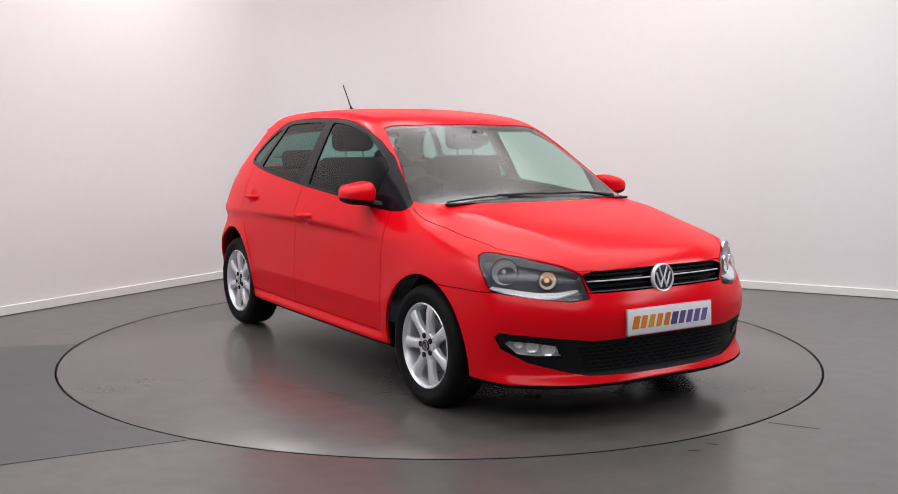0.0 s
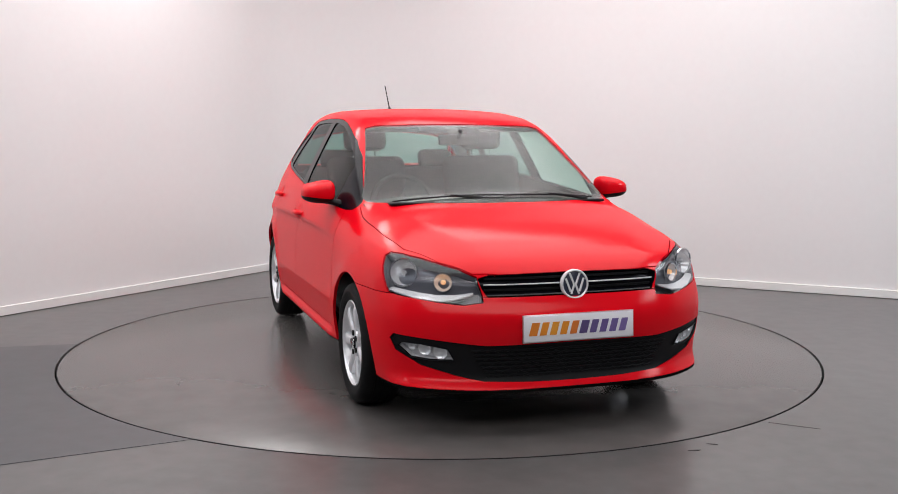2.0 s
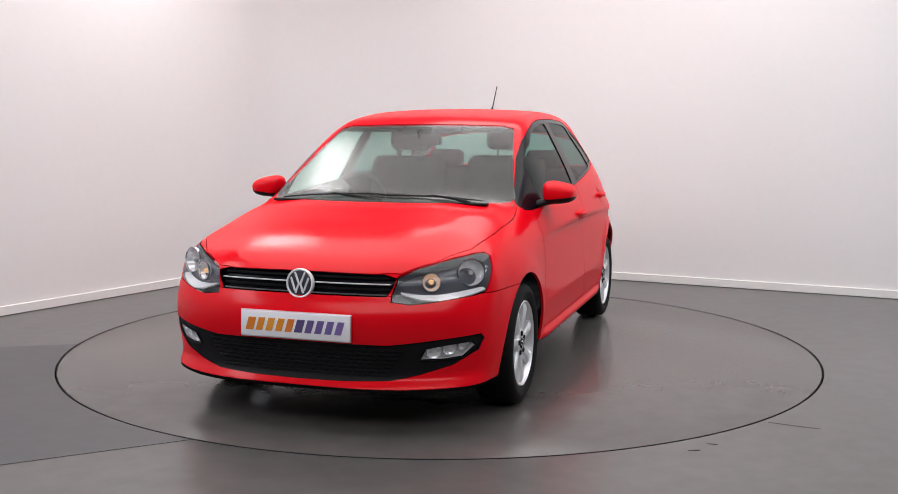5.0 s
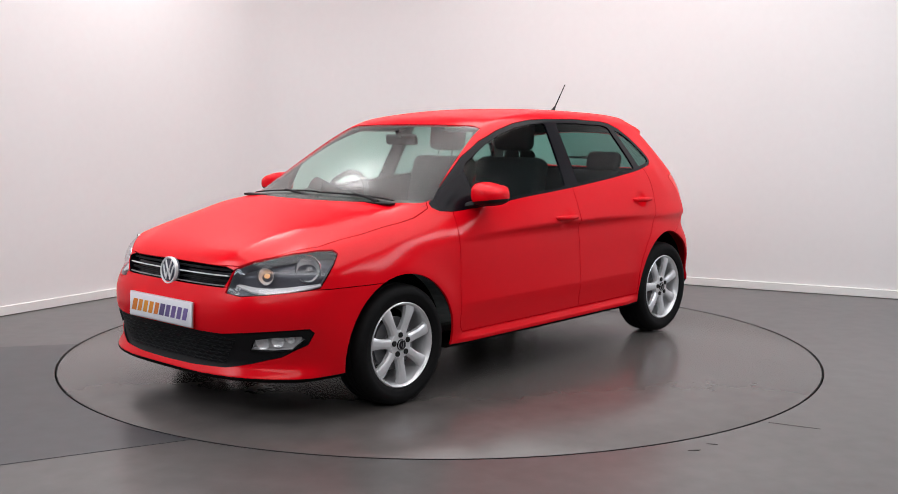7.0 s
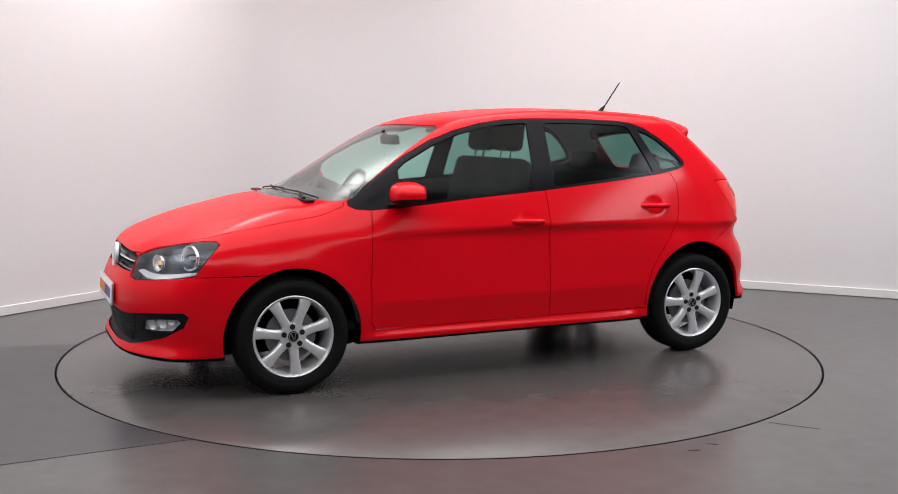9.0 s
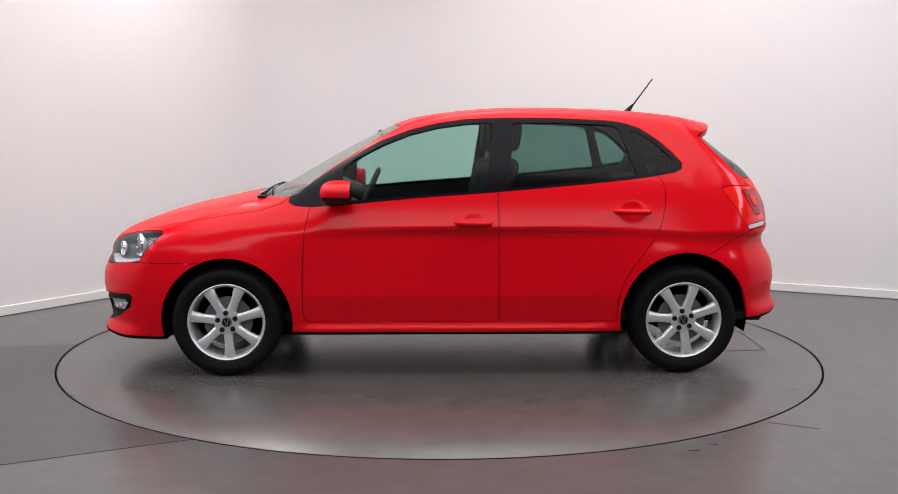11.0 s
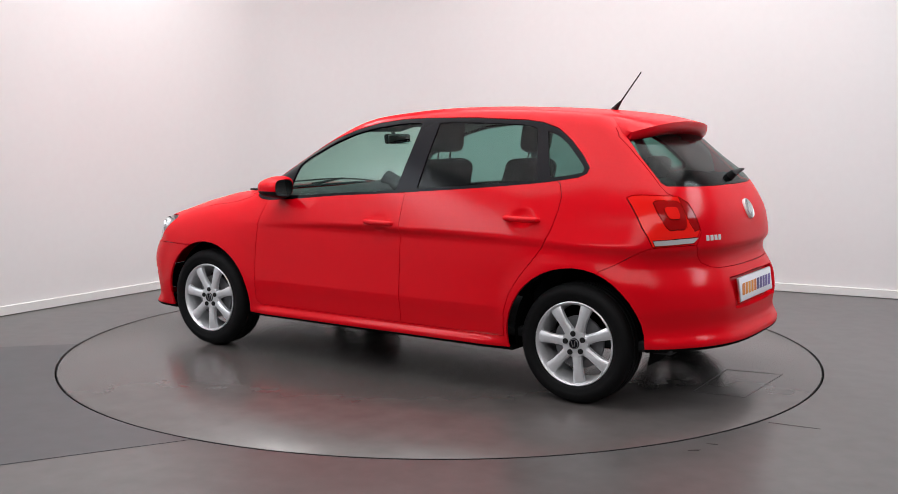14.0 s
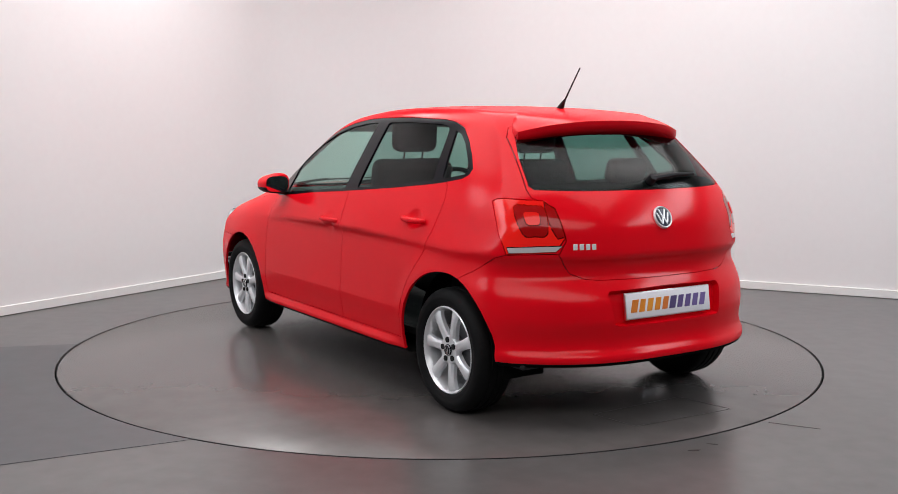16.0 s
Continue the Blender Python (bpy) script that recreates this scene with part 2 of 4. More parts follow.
# the turning platform
platform = tagged(new("turntable"), "round grey turning platform set flush in the floor", "turntable")
bm = bmesh.new()
lathe([(0.0, 0.0), (1.2, 0.0), (R_DISC - 0.004, 0.0), (R_DISC, -0.002), (R_DISC, -0.05), (0.0, -0.05)], 192, bm, pose(0, 0, 0, 90, 0, 0))
part("disc", bm, DISC, platform, smooth=30)
# black ring paints the shade in the gap round the platform
part("gap_dark_ring", lathe([(R_DISC - 0.002, 0.0006), (R_DISC + 0.001, 0.0), (R_DISC + 0.002, -0.004), (R_DISC + 0.002, -0.05)], 192, m=pose(0, 0, 0, 90, 0, 0)), GAP, platform, "black ring added on the platform edge for the shade in the gap", smooth=60)


# ---- the car's outer form: x forward, y to its left, z up, axles at x = +-1.235 ----
def smax(a, b, k):
    h = np.maximum(k - np.abs(a - b), 0) / k
    return np.maximum(a, b) + h * h * k * 0.25


def smin(a, b, k):
    return -smax(-a, -b, k)


def step(a, b, t):
    s = np.clip((t - a) / (b - a), 0, 1)
    return s * s * (3 - 2 * s)


def curve(knots, t):
    """A smooth line through knots (t, value), linear outside."""
    kt, kv = np.array(knots, float).T
    m = np.gradient(kv, kt)
    i = np.clip(np.searchsorted(kt, t) - 1, 0, len(kt) - 2)
    d = kt[i + 1] - kt[i]
    s = np.clip((t - kt[i]) / d, 0, 1)
    v = (kv[i] * (1 + 2 * s) * (1 - s) ** 2 + kv[i + 1] * s * s * (3 - 2 * s)
         + d * s * (1 - s) * (m[i] * (1 - s) - m[i + 1] * s))
    return v + np.where(t < kt[0], (t - kt[0]) * m[0], 0) + np.where(t > kt[-1], (t - kt[-1]) * m[-1], 0)


HOOD = [(-2.0, 1.075), (-1.3, 1.07), (-0.7, 1.03), (-0.2, 0.99), (0.3, 0.965), (0.8, 0.965), (1.0, 0.965), (1.228, 0.943), (1.371, 0.912), (1.55, 0.872), (1.731, 0.818), (1.87, 0.762), (1.95, 0.715), (2.02, 0.655)]
ROOF = [(-1.6, 1.345), (-1.354, 1.399), (-1.235, 1.414), (-1.064, 1.431), (-0.723, 1.448), (-0.45, 1.452), (-0.208, 1.446), (-0.036, 1.431), (0.137, 1.409), (0.31, 1.374), (0.4, 1.345), (0.6, 1.26)]
NOSE = [(0.1, 1.93), (0.17, 1.998), (0.20, 2.026), (0.228, 2.012), (0.255, 1.993), (0.31, 1.993), (0.40, 2.014), (0.46, 2.022), (0.53, 2.016), (0.58, 1.996), (0.62, 1.976), (0.68, 1.965), (0.74, 1.94), (0.80, 1.90)]
TAIL = [(0.15, 1.80), (0.20, 1.85), (0.25, 1.895), (0.31, 1.909), (0.335, 1.906), (0.355, 1.893), (0.50, 1.890), (0.58, 1.876), (0.64, 1.845), (0.68, 1.818), (0.72, 1.802), (0.80, 1.795), (0.92, 1.768), (0.98, 1.737), (1.06, 1.682), (1.18, 1.578), (1.31, 1.42), (1.36, 1.35)]


def form(x, y, z):
    """Below zero inside the body, above zero outside, about in metres."""
    a = np.abs(y)
    mid = step(0.92, 0.72, np.abs(x))
    # flanks with their two creases, the sill and the flared arches
    width = 0.834 - 0.035 * np.abs(x / 1.7) ** 6
    belt = 0.860 + 0.056 * (0.75 - x)
    up = smax(z - belt - 0.03, 0 * z, 0.12)
    width = width - 0.12 * up - 0.45 * np.maximum(z - 0.58, 0) ** 2 - 0.25 * np.maximum(0.55 - z, 0) ** 2
    width = width - (0.028 + 0.085 * step(0.57, 0.90, z)) * step(-0.90, -1.62, x)
    crest = np.clip((0.65 - z) / 0.205, 0, 1) ** 2 * step(0.345, 0.450, z)
    width = width + mid * (0.013 * crest + 0.006 * step(0.450, 0.345, z) + 0.020 * step(0.290, 0.262, z) - 0.03 * step(0.24, 0.19, z))
    for ax, az, r in ((1.230, 0.290, 0.350), (-1.236, 0.313, 0.353)):
        d = np.hypot(x - ax, z - az) - r
        width = width + 0.016 * np.exp(-(np.maximum(d, 0) / 0.075) ** 2) * step(-0.05, 0.35, z - az + 0.2)
    width = width + 0.006 * np.exp(-((x + 1.25) / 0.6) ** 2 - ((z - 0.76) / 0.14) ** 2)
    for hx, hz in ((-0.085, 0.826), (-0.94, 0.886)):
        width = width - 0.026 * np.exp(-(((x - hx) / 0.052) ** 2 + ((z - hz) / 0.042) ** 2) ** 2)
    side = a - width
    # bonnet with two ridges
    ridge = 0.62 - 0.27 * np.clip((x - 1.05) / 0.9, 0, 1.2)
    top = curve(HOOD, x) - 0.085 * a ** 2.5 - 0.022 * step(-0.03, 0.20, a - ridge) + 0.30 * step(0.88, 0.36, x) * step(-1.42, -1.05, x)
    low = smax(side, (z - top) * 0.9, 0.17)
    front = x - curve(NOSE, z) + 0.62 * a ** 3.5 + 0.03 * a ** 2
    low = smax(low, front * 0.85, 0.055)
    rear = -x - curve(TAIL, z) + 0.66 * a ** 3.1
    low = smax(low, rear * 0.9, 0.05)
    # cabin: leaning sides, roof, windscreen, tail
    lean = 0.785 - 0.38 * (z - 0.95) - 0.28 * np.maximum(z - 0.95, 0) ** 2 - np.where(x > -0.15, 0.074, 0.055) * (x + 0.15) ** 2
    cab = a - lean
    roof = z - curve(ROOF, x) + 0.11 * a ** 2.4
    screen = ((z - 1.007) * 0.865 + (x - 1.015) * 0.50) + 0.014 + 0.18 * a ** 2.2
    cab = smax(cab * 0.93, smax(roof, screen, 0.06), 0.060)
    cab = smax(cab, rear * 0.8, 0.05)
    cab = smax(cab, 0.80 - z, 0.02)
    body = smin(low, cab, 0.06 + 0.10 * step(-0.95, -1.4, x))
    foot = 0.222 - 0.030 * step(1.35, 1.6, x) + 0.065 * step(-1.35, -1.6, x)
    return smax(body, foot - z, 0.03)


def slope(p):
    e = 0.002
    g = np.empty_like(p)
    for k in range(3):
        d = np.zeros(3)
        d[k] = e
        g[:, k] = (form(*(p + d).T) - form(*(p - d).T)) / (2 * e)
    return g


def skin(h=0.0165):
    """The form as a mesh of quads, with its corners drawn onto the surface."""
    lo, hi = np.array([-2.02, -0.94, 0.13]), np.array([2.12, 0.94, 1.50])
    n = np.ceil((hi - lo) / h).astype(int)
    n[1] += n[1] % 2
    ax = [lo[0] + h * np.arange(n[0] + 1), h * (np.arange(n[1] + 1) - n[1] / 2), lo[2] + h * np.arange(n[2] + 1)]
    v = form(ax[0][:, None, None], ax[1][None, :, None], ax[2][None, None, :])
    s = v < 0
    corner = [s[i:n[0] + i, j:n[1] + j, k:n[2] + k] for i in (0, 1) for j in (0, 1) for k in (0, 1)]
    count = sum(c.astype(np.int8) for c in corner)
    live = (count > 0) & (count < 8)
    ids = -np.ones(live.shape, int)
    ids[live] = np.arange(live.sum())
    cell = np.argwhere(live)
    p = np.stack([ax[k][cell[:, k]] + h / 2 for k in range(3)], 1)
    for _ in range(7):
        g = slope(p)
        p = p - g * (form(*p.T) / np.maximum((g * g).sum(1), 0.05))[:, None] * 0.8
    quads = []
    for k in range(3):
        o = [0, 1, 2]
        o.remove(k)
        cut = [slice(None)] * 3
        nxt = list(cut)
        cut[k], nxt[k] = slice(0, n[k]), slice(1, n[k] + 1)
        flip = s[tuple(cut)] != s[tuple(nxt)]
        for c in np.argwhere(flip):
            if c[o[0]] in (0, n[o[0]]) or c[o[1]] in (0, n[o[1]]):
                continue
            q = []
            for da, db in ((-1, -1), (0, -1), (0, 0), (-1, 0)):
                w = c.copy()
                w[o[0]] += da
                w[o[1]] += db
                q.append(ids[tuple(w)])
            if s[tuple(c)] ^ (k == 1):
                q = q
            else:
                q = q[::-1]
            quads.append(q)
    return p, quads


# ---- the car: panels cut out of its form ----
car = tagged(new("car"), "glossy red five-door hatchback parked on the round platform", "car")
points, quads = skin()
grad = slope(points)
cq = np.array(quads)
fn = np.cross(points[cq[:, 2]] - points[cq[:, 0]], points[cq[:, 3]] - points[cq[:, 1]])
wrong = (fn * grad[cq].sum(1)).sum(1) < 0
cq[wrong] = cq[wrong][:, ::-1]
me = bpy.data.meshes.new("skin")
me.from_pydata(points.tolist(), [], cq.tolist())
hull = bmesh.new()
hull.from_mesh(me)
bpy.data.meshes.remove(me)
zone = hull.faces.layers.int.new("zone")
ZONES = {}


def within(poly, u, v):
    hit = False
    j = len(poly) - 1
    for i in range(len(poly)):
        (a, b), (c, d) = poly[i], poly[j]
        if (b > v) != (d > v) and u < (c - a) * (v - b) / (d - b) + a:
            hit = not hit
        j = i
    return hit


def region(name, outline, along, keep):
    """Cuts an outline into the hull, seen along a direction, and names the faces inside it."""
    ZONES[name] = num = ZONES.get(name, len(ZONES) + 1)
    d = Vector(along).normalized()
    e1 = d.cross(Vector((0, 0, 1)) if abs(d.z) < 0.9 else Vector((1, 0, 0))).normalized()
    e2 = d.cross(e1)
    pts = [Vector(p) for p in outline]
    flat = [(p.dot(e1), p.dot(e2)) for p in pts]
    u0, u1 = min(u for u, v in flat) - 0.03, max(u for u, v in flat) + 0.03
    v0, v1 = min(v for u, v in flat) - 0.03, max(v for u, v in flat) + 0.03
    live = set()
    for f in hull.faces:
        c = f.verts[0].co
        if u0 < c.dot(e1) < u1 and v0 < c.dot(e2) < v1 and keep(c, f):
            live.add(f)
    for i in range(len(pts)):
        p, q = pts[i - 1], pts[i]
        (a, b), (c, e) = flat[i - 1], flat[i]
        lo_u, hi_u, lo_v, hi_v = min(a, c) - 0.002, max(a, c) + 0.002, min(b, e) - 0.002, max(b, e) + 0.002
        near = []
        for f in live:
            us = [v.co.dot(e1) for v in f.verts]
            if max(us) < lo_u or min(us) > hi_u:
                continue
            vs = [v.co.dot(e2) for v in f.verts]
            if max(vs) < lo_v or min(vs) > hi_v:
                continue
            near.append(f)
        if not near or (q - p).length < 1e-5:
            continue
        live.difference_update(near)
        geom = list(near) + list({e for f in near for e in f.edges}) + list({v for f in near for v in f.verts})
        got = bmesh.ops.bisect_plane(hull, geom=geom, dist=2e-4, plane_co=p, plane_no=(q - p).cross(d).normalized())
        live.update(g for g in got["geom"] if isinstance(g, bmesh.types.BMFace))
    for f in live:
        if f.is_valid:
            c = f.calc_center_median()
            if within(flat, c.dot(e1), c.dot(e2)):
                f[zone] = num


def names_of(f):
    return next((k for k, v in ZONES.items() if v == f[zone]), "")


def side_line(pts):
    return [(x, 0, z) for x, z in pts]


def half_line(pts):
    """A closed outline in y, z from its half on one side."""
    return [(0, y, z) for y, z in pts] + [(0, -y, z) for y, z in reversed(pts) if y > 1e-6]


SIDE, FRONT, UP = (0, 1, 0), (1, 0, 0), (0, 0, 1)
flank = lambda c, f: abs(c.y) > 0.35
ahead = lambda c, f: c.x > 1.2
region("front_bumper", side_line([(1.30, 0.612), (2.3, 0.612), (2.3, 0.02), (1.30, 0.02)]), SIDE, lambda c, f: c.x > 1.2)
region("rear_bumper", side_line([(-1.36, 0.655), (-1.44, 0.695), (-1.52, 0.742), (-1.56, 0.764), (-1.60, 0.777), (-1.75, 0.786), (-2.2, 0.786), (-2.2, 0.02), (-1.36, 0.02)]), SIDE, lambda c, f: c.x < -1.2)
hood = [(1.075, 0), (1.06, 0.25), (1.0, 0.505), (0.90, 0.655), (0.93, 0.705), (1.05, 0.722), (1.182, 0.722), (1.40, 0.708), (1.628, 0.675), (1.80, 0.567), (1.90, 0.448), (1.935, 0.316), (1.955, 0)]
region("bonnet", [(x, y, 0) for x, y in hood] + [(x, -y, 0) for x, y in reversed(hood) if y > 0], UP, lambda c, f: c.x > 0.8 and c.z > 0.64 and f.normal.z > 0.1)
region("front_door", grow(side_line([(0.80, 0.298), (0.824, 0.33), (0.824, 0.55), (0.812, 0.79), (0.785, 0.93)]), 1) + side_line([(-0.219, 1.02), (-0.226, 0.298)]), SIDE, flank)
region("rear_door", side_line([(-0.226, 0.298), (-0.219, 1.02), (-1.06, 1.10), (-1.11, 1.06), (-1.13, 1.0), (-1.126, 0.93), (-1.105, 0.84), (-1.07, 0.76), (-1.01, 0.675), (-0.95, 0.60), (-0.895, 0.51), (-0.868, 0.42), (-0.862, 0.298)]), SIDE, flank)
DLO = [(0.905, 0.952), (0.815, 1.015), (0.724, 1.076), (0.565, 1.18), (0.408, 1.261), (0.251, 1.318), (0.095, 1.356), (-0.06, 1.377), (-0.215, 1.384), (-0.524, 1.385), (-0.831, 1.373), (-0.923, 1.361), (-1.015, 1.332), (-1.109, 1.270), (-1.187, 1.200), (-1.236, 1.142), (-1.232, 1.114), (-1.195, 1.095), (-1.09, 1.076), (-0.971, 1.060), (-0.672, 1.030), (-0.219, 0.991), (0.237, 0.958), (0.544, 0.928), (0.79, 0.908), (0.87, 0.914), (0.905, 0.932)]
region("window_trim", side_line(DLO), SIDE, lambda c, f: flank(c, f) and c.z > 0.85)
region("front_window", side_line([(0.628, 0.944), (0.612, 1.115), (0.565, 1.153), (0.40, 1.237), (0.25, 1.294), (0.10, 1.331), (-0.06, 1.353), (-0.185, 1.359), (-0.20, 1.352), (-0.157, 1.008), (-0.145, 1.000), (0.237, 0.972), (0.5, 0.948)]), SIDE, lambda c, f: flank(c, f) and c.z > 0.85)
region("rear_window", side_line([(-0.312, 1.352), (-0.33, 1.36), (-0.55, 1.36), (-0.82, 1.350), (-0.885, 1.338), (-0.902, 1.325), (-0.978, 1.085), (-0.968, 1.076), (-0.672, 1.046), (-0.30, 1.012), (-0.288, 1.02)]), SIDE, lambda c, f: flank(c, f) and c.z > 0.85)
region("quarter_window", side_line([(-0.962, 1.318), (-1.02, 1.302), (-1.09, 1.257), (-1.165, 1.188), (-1.212, 1.137), (-1.205, 1.118), (-1.18, 1.112), (-1.06, 1.092), (-1.045, 1.10)]), SIDE, lambda c, f: flank(c, f) and c.z > 0.85)
region("windscreen", half_line([(0, 1.352), (0.25, 1.349), (0.47, 1.343), (0.528, 1.328), (0.552, 1.27), (0.624, 1.10), (0.670, 1.0), (0.684, 0.975), (0.668, 0.955), (0.5, 0.955), (0, 0.955)]), FRONT, lambda c, f: 0.1 < c.x < 1.3 and c.z > 0.93 and f.normal.x > 0.12 and abs(c.y) < 0.72)
region("tailgate", half_line([(0, 1.372), (0.42, 1.365), (0.50, 1.335), (0.535, 1.29), (0.602, 1.06), (0.60, 1.026), (0.53, 0.985), (0.512, 0.842), (0.545, 0.78), (0.485, 0.695), (0.43, 0.672), (0.376, 0.664), (0.2, 0.661), (0, 0.66)]), FRONT, lambda c, f: c.x < -1.15 and c.z > 0.62)
region("rear_screen", half_line([(0, 1.318), (0.46, 1.314), (0.505, 1.298), (0.55, 1.20), (0.586, 1.075), (0.575, 1.06), (0.4, 1.055), (0, 1.052)]), FRONT, lambda c, f: c.x < -1.2 and c.z > 0.95)
HEAD = [(1.949, 0.408, 0.590), (1.912, 0.432, 0.694), (1.857, 0.5, 0.727), (1.79, 0.57, 0.749), (1.727, 0.626, 0.766), (1.647, 0.691, 0.778), (1.59, 0.73, 0.778), (1.579, 0.753, 0.762), (1.619, 0.773, 0.718), (1.679, 0.782, 0.653), (1.704, 0.773, 0.618), (1.759, 0.738, 0.608), (1.876, 0.604, 0.589), (1.931, 0.494, 0.579)]
TAILLAMP = [(-1.485, 0.722, 1.005), (-1.505, 0.708, 1.018), (-1.543, 0.685, 1.021), (-1.65, 0.565, 1.014), (-1.692, 0.53, 0.98), (-1.725, 0.522, 0.924), (-1.75, 0.515, 0.853), (-1.737, 0.555, 0.794), (-1.60, 0.725, 0.78), (-1.559, 0.74, 0.87)]
for s in (1, -1):
    region("headlight", [(x, s * y, z) for x, y, z in HEAD], (0.72, 0.69 * s, 0), lambda c, f: c.x > 1.4 and c.y * s > 0.2 and 0.5 < c.z)
    region("tail_lamp", [(x, s * y, z) for x, y, z in TAILLAMP], (-0.78, 0.62 * s, 0), lambda c, f: c.x < -1.35 and c.y * s > 0.3 and 0.7 < c.z)
    tailed = lambda c, f: c.x < -1.35 and c.y * s > 0.3 and 0.7 < c.z
    turned = (-0.78, 0.62 * s, 0)
    square = [(-1.583, 0.675, 0.985), (-1.63, 0.62, 0.992), (-1.667, 0.567, 0.98), (-1.708, 0.581, 0.872), (-1.675, 0.625, 0.862), (-1.644, 0.666, 0.87)]
    core = [(-1.621, 0.65, 0.961), (-1.645, 0.62, 0.966), (-1.663, 0.595, 0.96), (-1.681, 0.602, 0.915), (-1.665, 0.622, 0.908), (-1.645, 0.649, 0.914)]
    wedge = [(-1.655, 0.562, 1.009), (-1.692, 0.53, 0.977), (-1.725, 0.522, 0.922), (-1.748, 0.516, 0.860), (-1.735, 0.545, 0.852), (-1.712, 0.565, 0.90), (-1.682, 0.57, 0.96)]
    strip = [(-1.600, 0.722, 0.810), (-1.70, 0.59, 0.818), (-1.745, 0.525, 0.820), (-1.736, 0.556, 0.795), (-1.608, 0.717, 0.786)]
    region("tail_lamp_square", grow([(x, s * y, z) for x, y, z in square], 3), turned, tailed)
    region("tail_lamp_core", grow([(x, s * y, z) for x, y, z in core], 3), turned, tailed)
    region("tail_lamp_wedge", [(x, s * y, z) for x, y, z in wedge], turned, tailed)
    region("tail_lamp_strip", [(x, s * y, z) for x, y, z in strip], turned, tailed)
region("grille", half_line([(0, 0.706), (0.38, 0.702), (0.43, 0.688), (0.418, 0.65), (0.394, 0.611), (0, 0.611)]), FRONT, ahead)
region("lower_grille", half_line([(0, 0.408), (0.414, 0.405), (0.60, 0.425), (0.762, 0.440), (0.772, 0.42), (0.752, 0.368), (0.66, 0.310), (0.53, 0.272), (0.417, 0.249), (0.2, 0.241), (0, 0.239)]), FRONT, ahead)
for s in (1, -1):
    region("fog_lamp", [(0, s * y, z) for y, z in ((0.536, 0.334), (0.566, 0.387), (0.652, 0.401), (0.738, 0.407), (0.748, 0.388), (0.70, 0.34), (0.63, 0.333))], FRONT, lambda c, f: c.x > 1.2 and c.y * s > 0)
region("plate_recess", half_line([(0, 0.622), (0.33, 0.615), (0.345, 0.60), (0.32, 0.468), (0.30, 0.462), (0, 0.462)]), FRONT, lambda c, f: c.x < -1.5 and c.z < 0.7)
for ax, az, r in ((1.230, 0.290, 0.350), (-1.236, 0.313, 0.353)):
    region("arch", [(ax + r * math.cos(k * math.pi / 20), 0, az + r * math.sin(k * math.pi / 20)) for k in range(40)], SIDE, lambda c, f: abs(c.y) > 0.5 and c.z < 0.75)

FOOT = [(-2.2, 0.306), (-1.6, 0.306), (-1.53, 0.292), (-1.42, 0.254), (-1.35, 0.241), (1.35, 0.241), (1.6, 0.212), (2.2, 0.212), (2.2, 0.0), (-2.2, 0.0)]
region("underbody", side_line(FOOT), SIDE, lambda c, f: c.z < 0.36 and names_of(f) != "arch")

hull.faces.ensure_lookup_table()
hull.verts.index_update()
hull_co = np.array([v.co for v in hull.verts])
hull_n = slope(hull_co)
hull_n /= np.linalg.norm(hull_n, axis=1)[:, None]
groups = {}
names = {v: k for k, v in ZONES.items()}
for f in hull.faces:
    z, c = f[zone], f.calc_center_median()
    name = names.get(z, "body_shell")
    s = 0
    if name in ("front_door", "rear_door", "window_trim", "front_window", "rear_window", "quarter_window", "headlight", "tail_lamp", "tail_lamp_strip", "tail_lamp_wedge", "tail_lamp_square", "tail_lamp_core", "fog_lamp"):
        s = 1 if c.y > 0 else -1
    groups.setdefault((name, s), []).append([v.index for v in f.verts])
hull.free()


def panel(key, mat, inward=0.0, gap=0.0022, rim=0.014, faces=None, shift=None):
    """One panel of the hull as a mesh: set in, its edge drawn back for the shut line, with a turned-in rim."""
    faces = faces or groups[key]
    idx = sorted({i for f in faces for i in f})
    at = {i: k for k, i in enumerate(idx)}
    fs = [[at[i] for i in f] for f in faces]
    co, n = hull_co[idx].copy(), hull_n[idx]
    if shift is not None:
        co += np.array(shift)
    co -= n * inward
    used = {}
    for f in fs:
        for i in range(len(f)):
            e = (f[i - 1], f[i])
            used[e] = used.get(e, 0) + 1
    rims = [e for e in used if (e[1], e[0]) not in used]
    pull = {}
    for a, b in rims:
        w = np.cross((n[a] + n[b]) / 2, co[b] - co[a])
        w /= max(np.linalg.norm(w), 1e-9)
        for k in (a, b):
            pull[k] = pull.get(k, 0) + w
    for k, w in pull.items():
        co[k] += w / max(np.linalg.norm(w), 1e-9) * gap
    verts = co.tolist()
    low = {}
    for k in pull:
        low[k] = len(verts)
        verts.append((co[k] - n[k] * rim).tolist())
    walls_ = [(b, a, low[a], low[b]) for a, b in rims] if rim else []
    me = bpy.data.meshes.new(key[0])
    me.from_pydata(verts, [], fs + walls_)
    me.materials.append(mat)
    me.shade_smooth()
    me.update()
    loops = []
    for p in me.polygons:
        if p.index < len(fs):
            loops += [tuple(n[i]) for i in p.vertices]
        else:
            loops += [tuple(p.normal)] * len(p.vertices)
    me.normals_split_custom_set(loops)
    return me


def cover(key, mat, parent=car, label="", name="", **kw):
    return part(name or key[0], panel(key, mat, **kw), mat, parent, label)


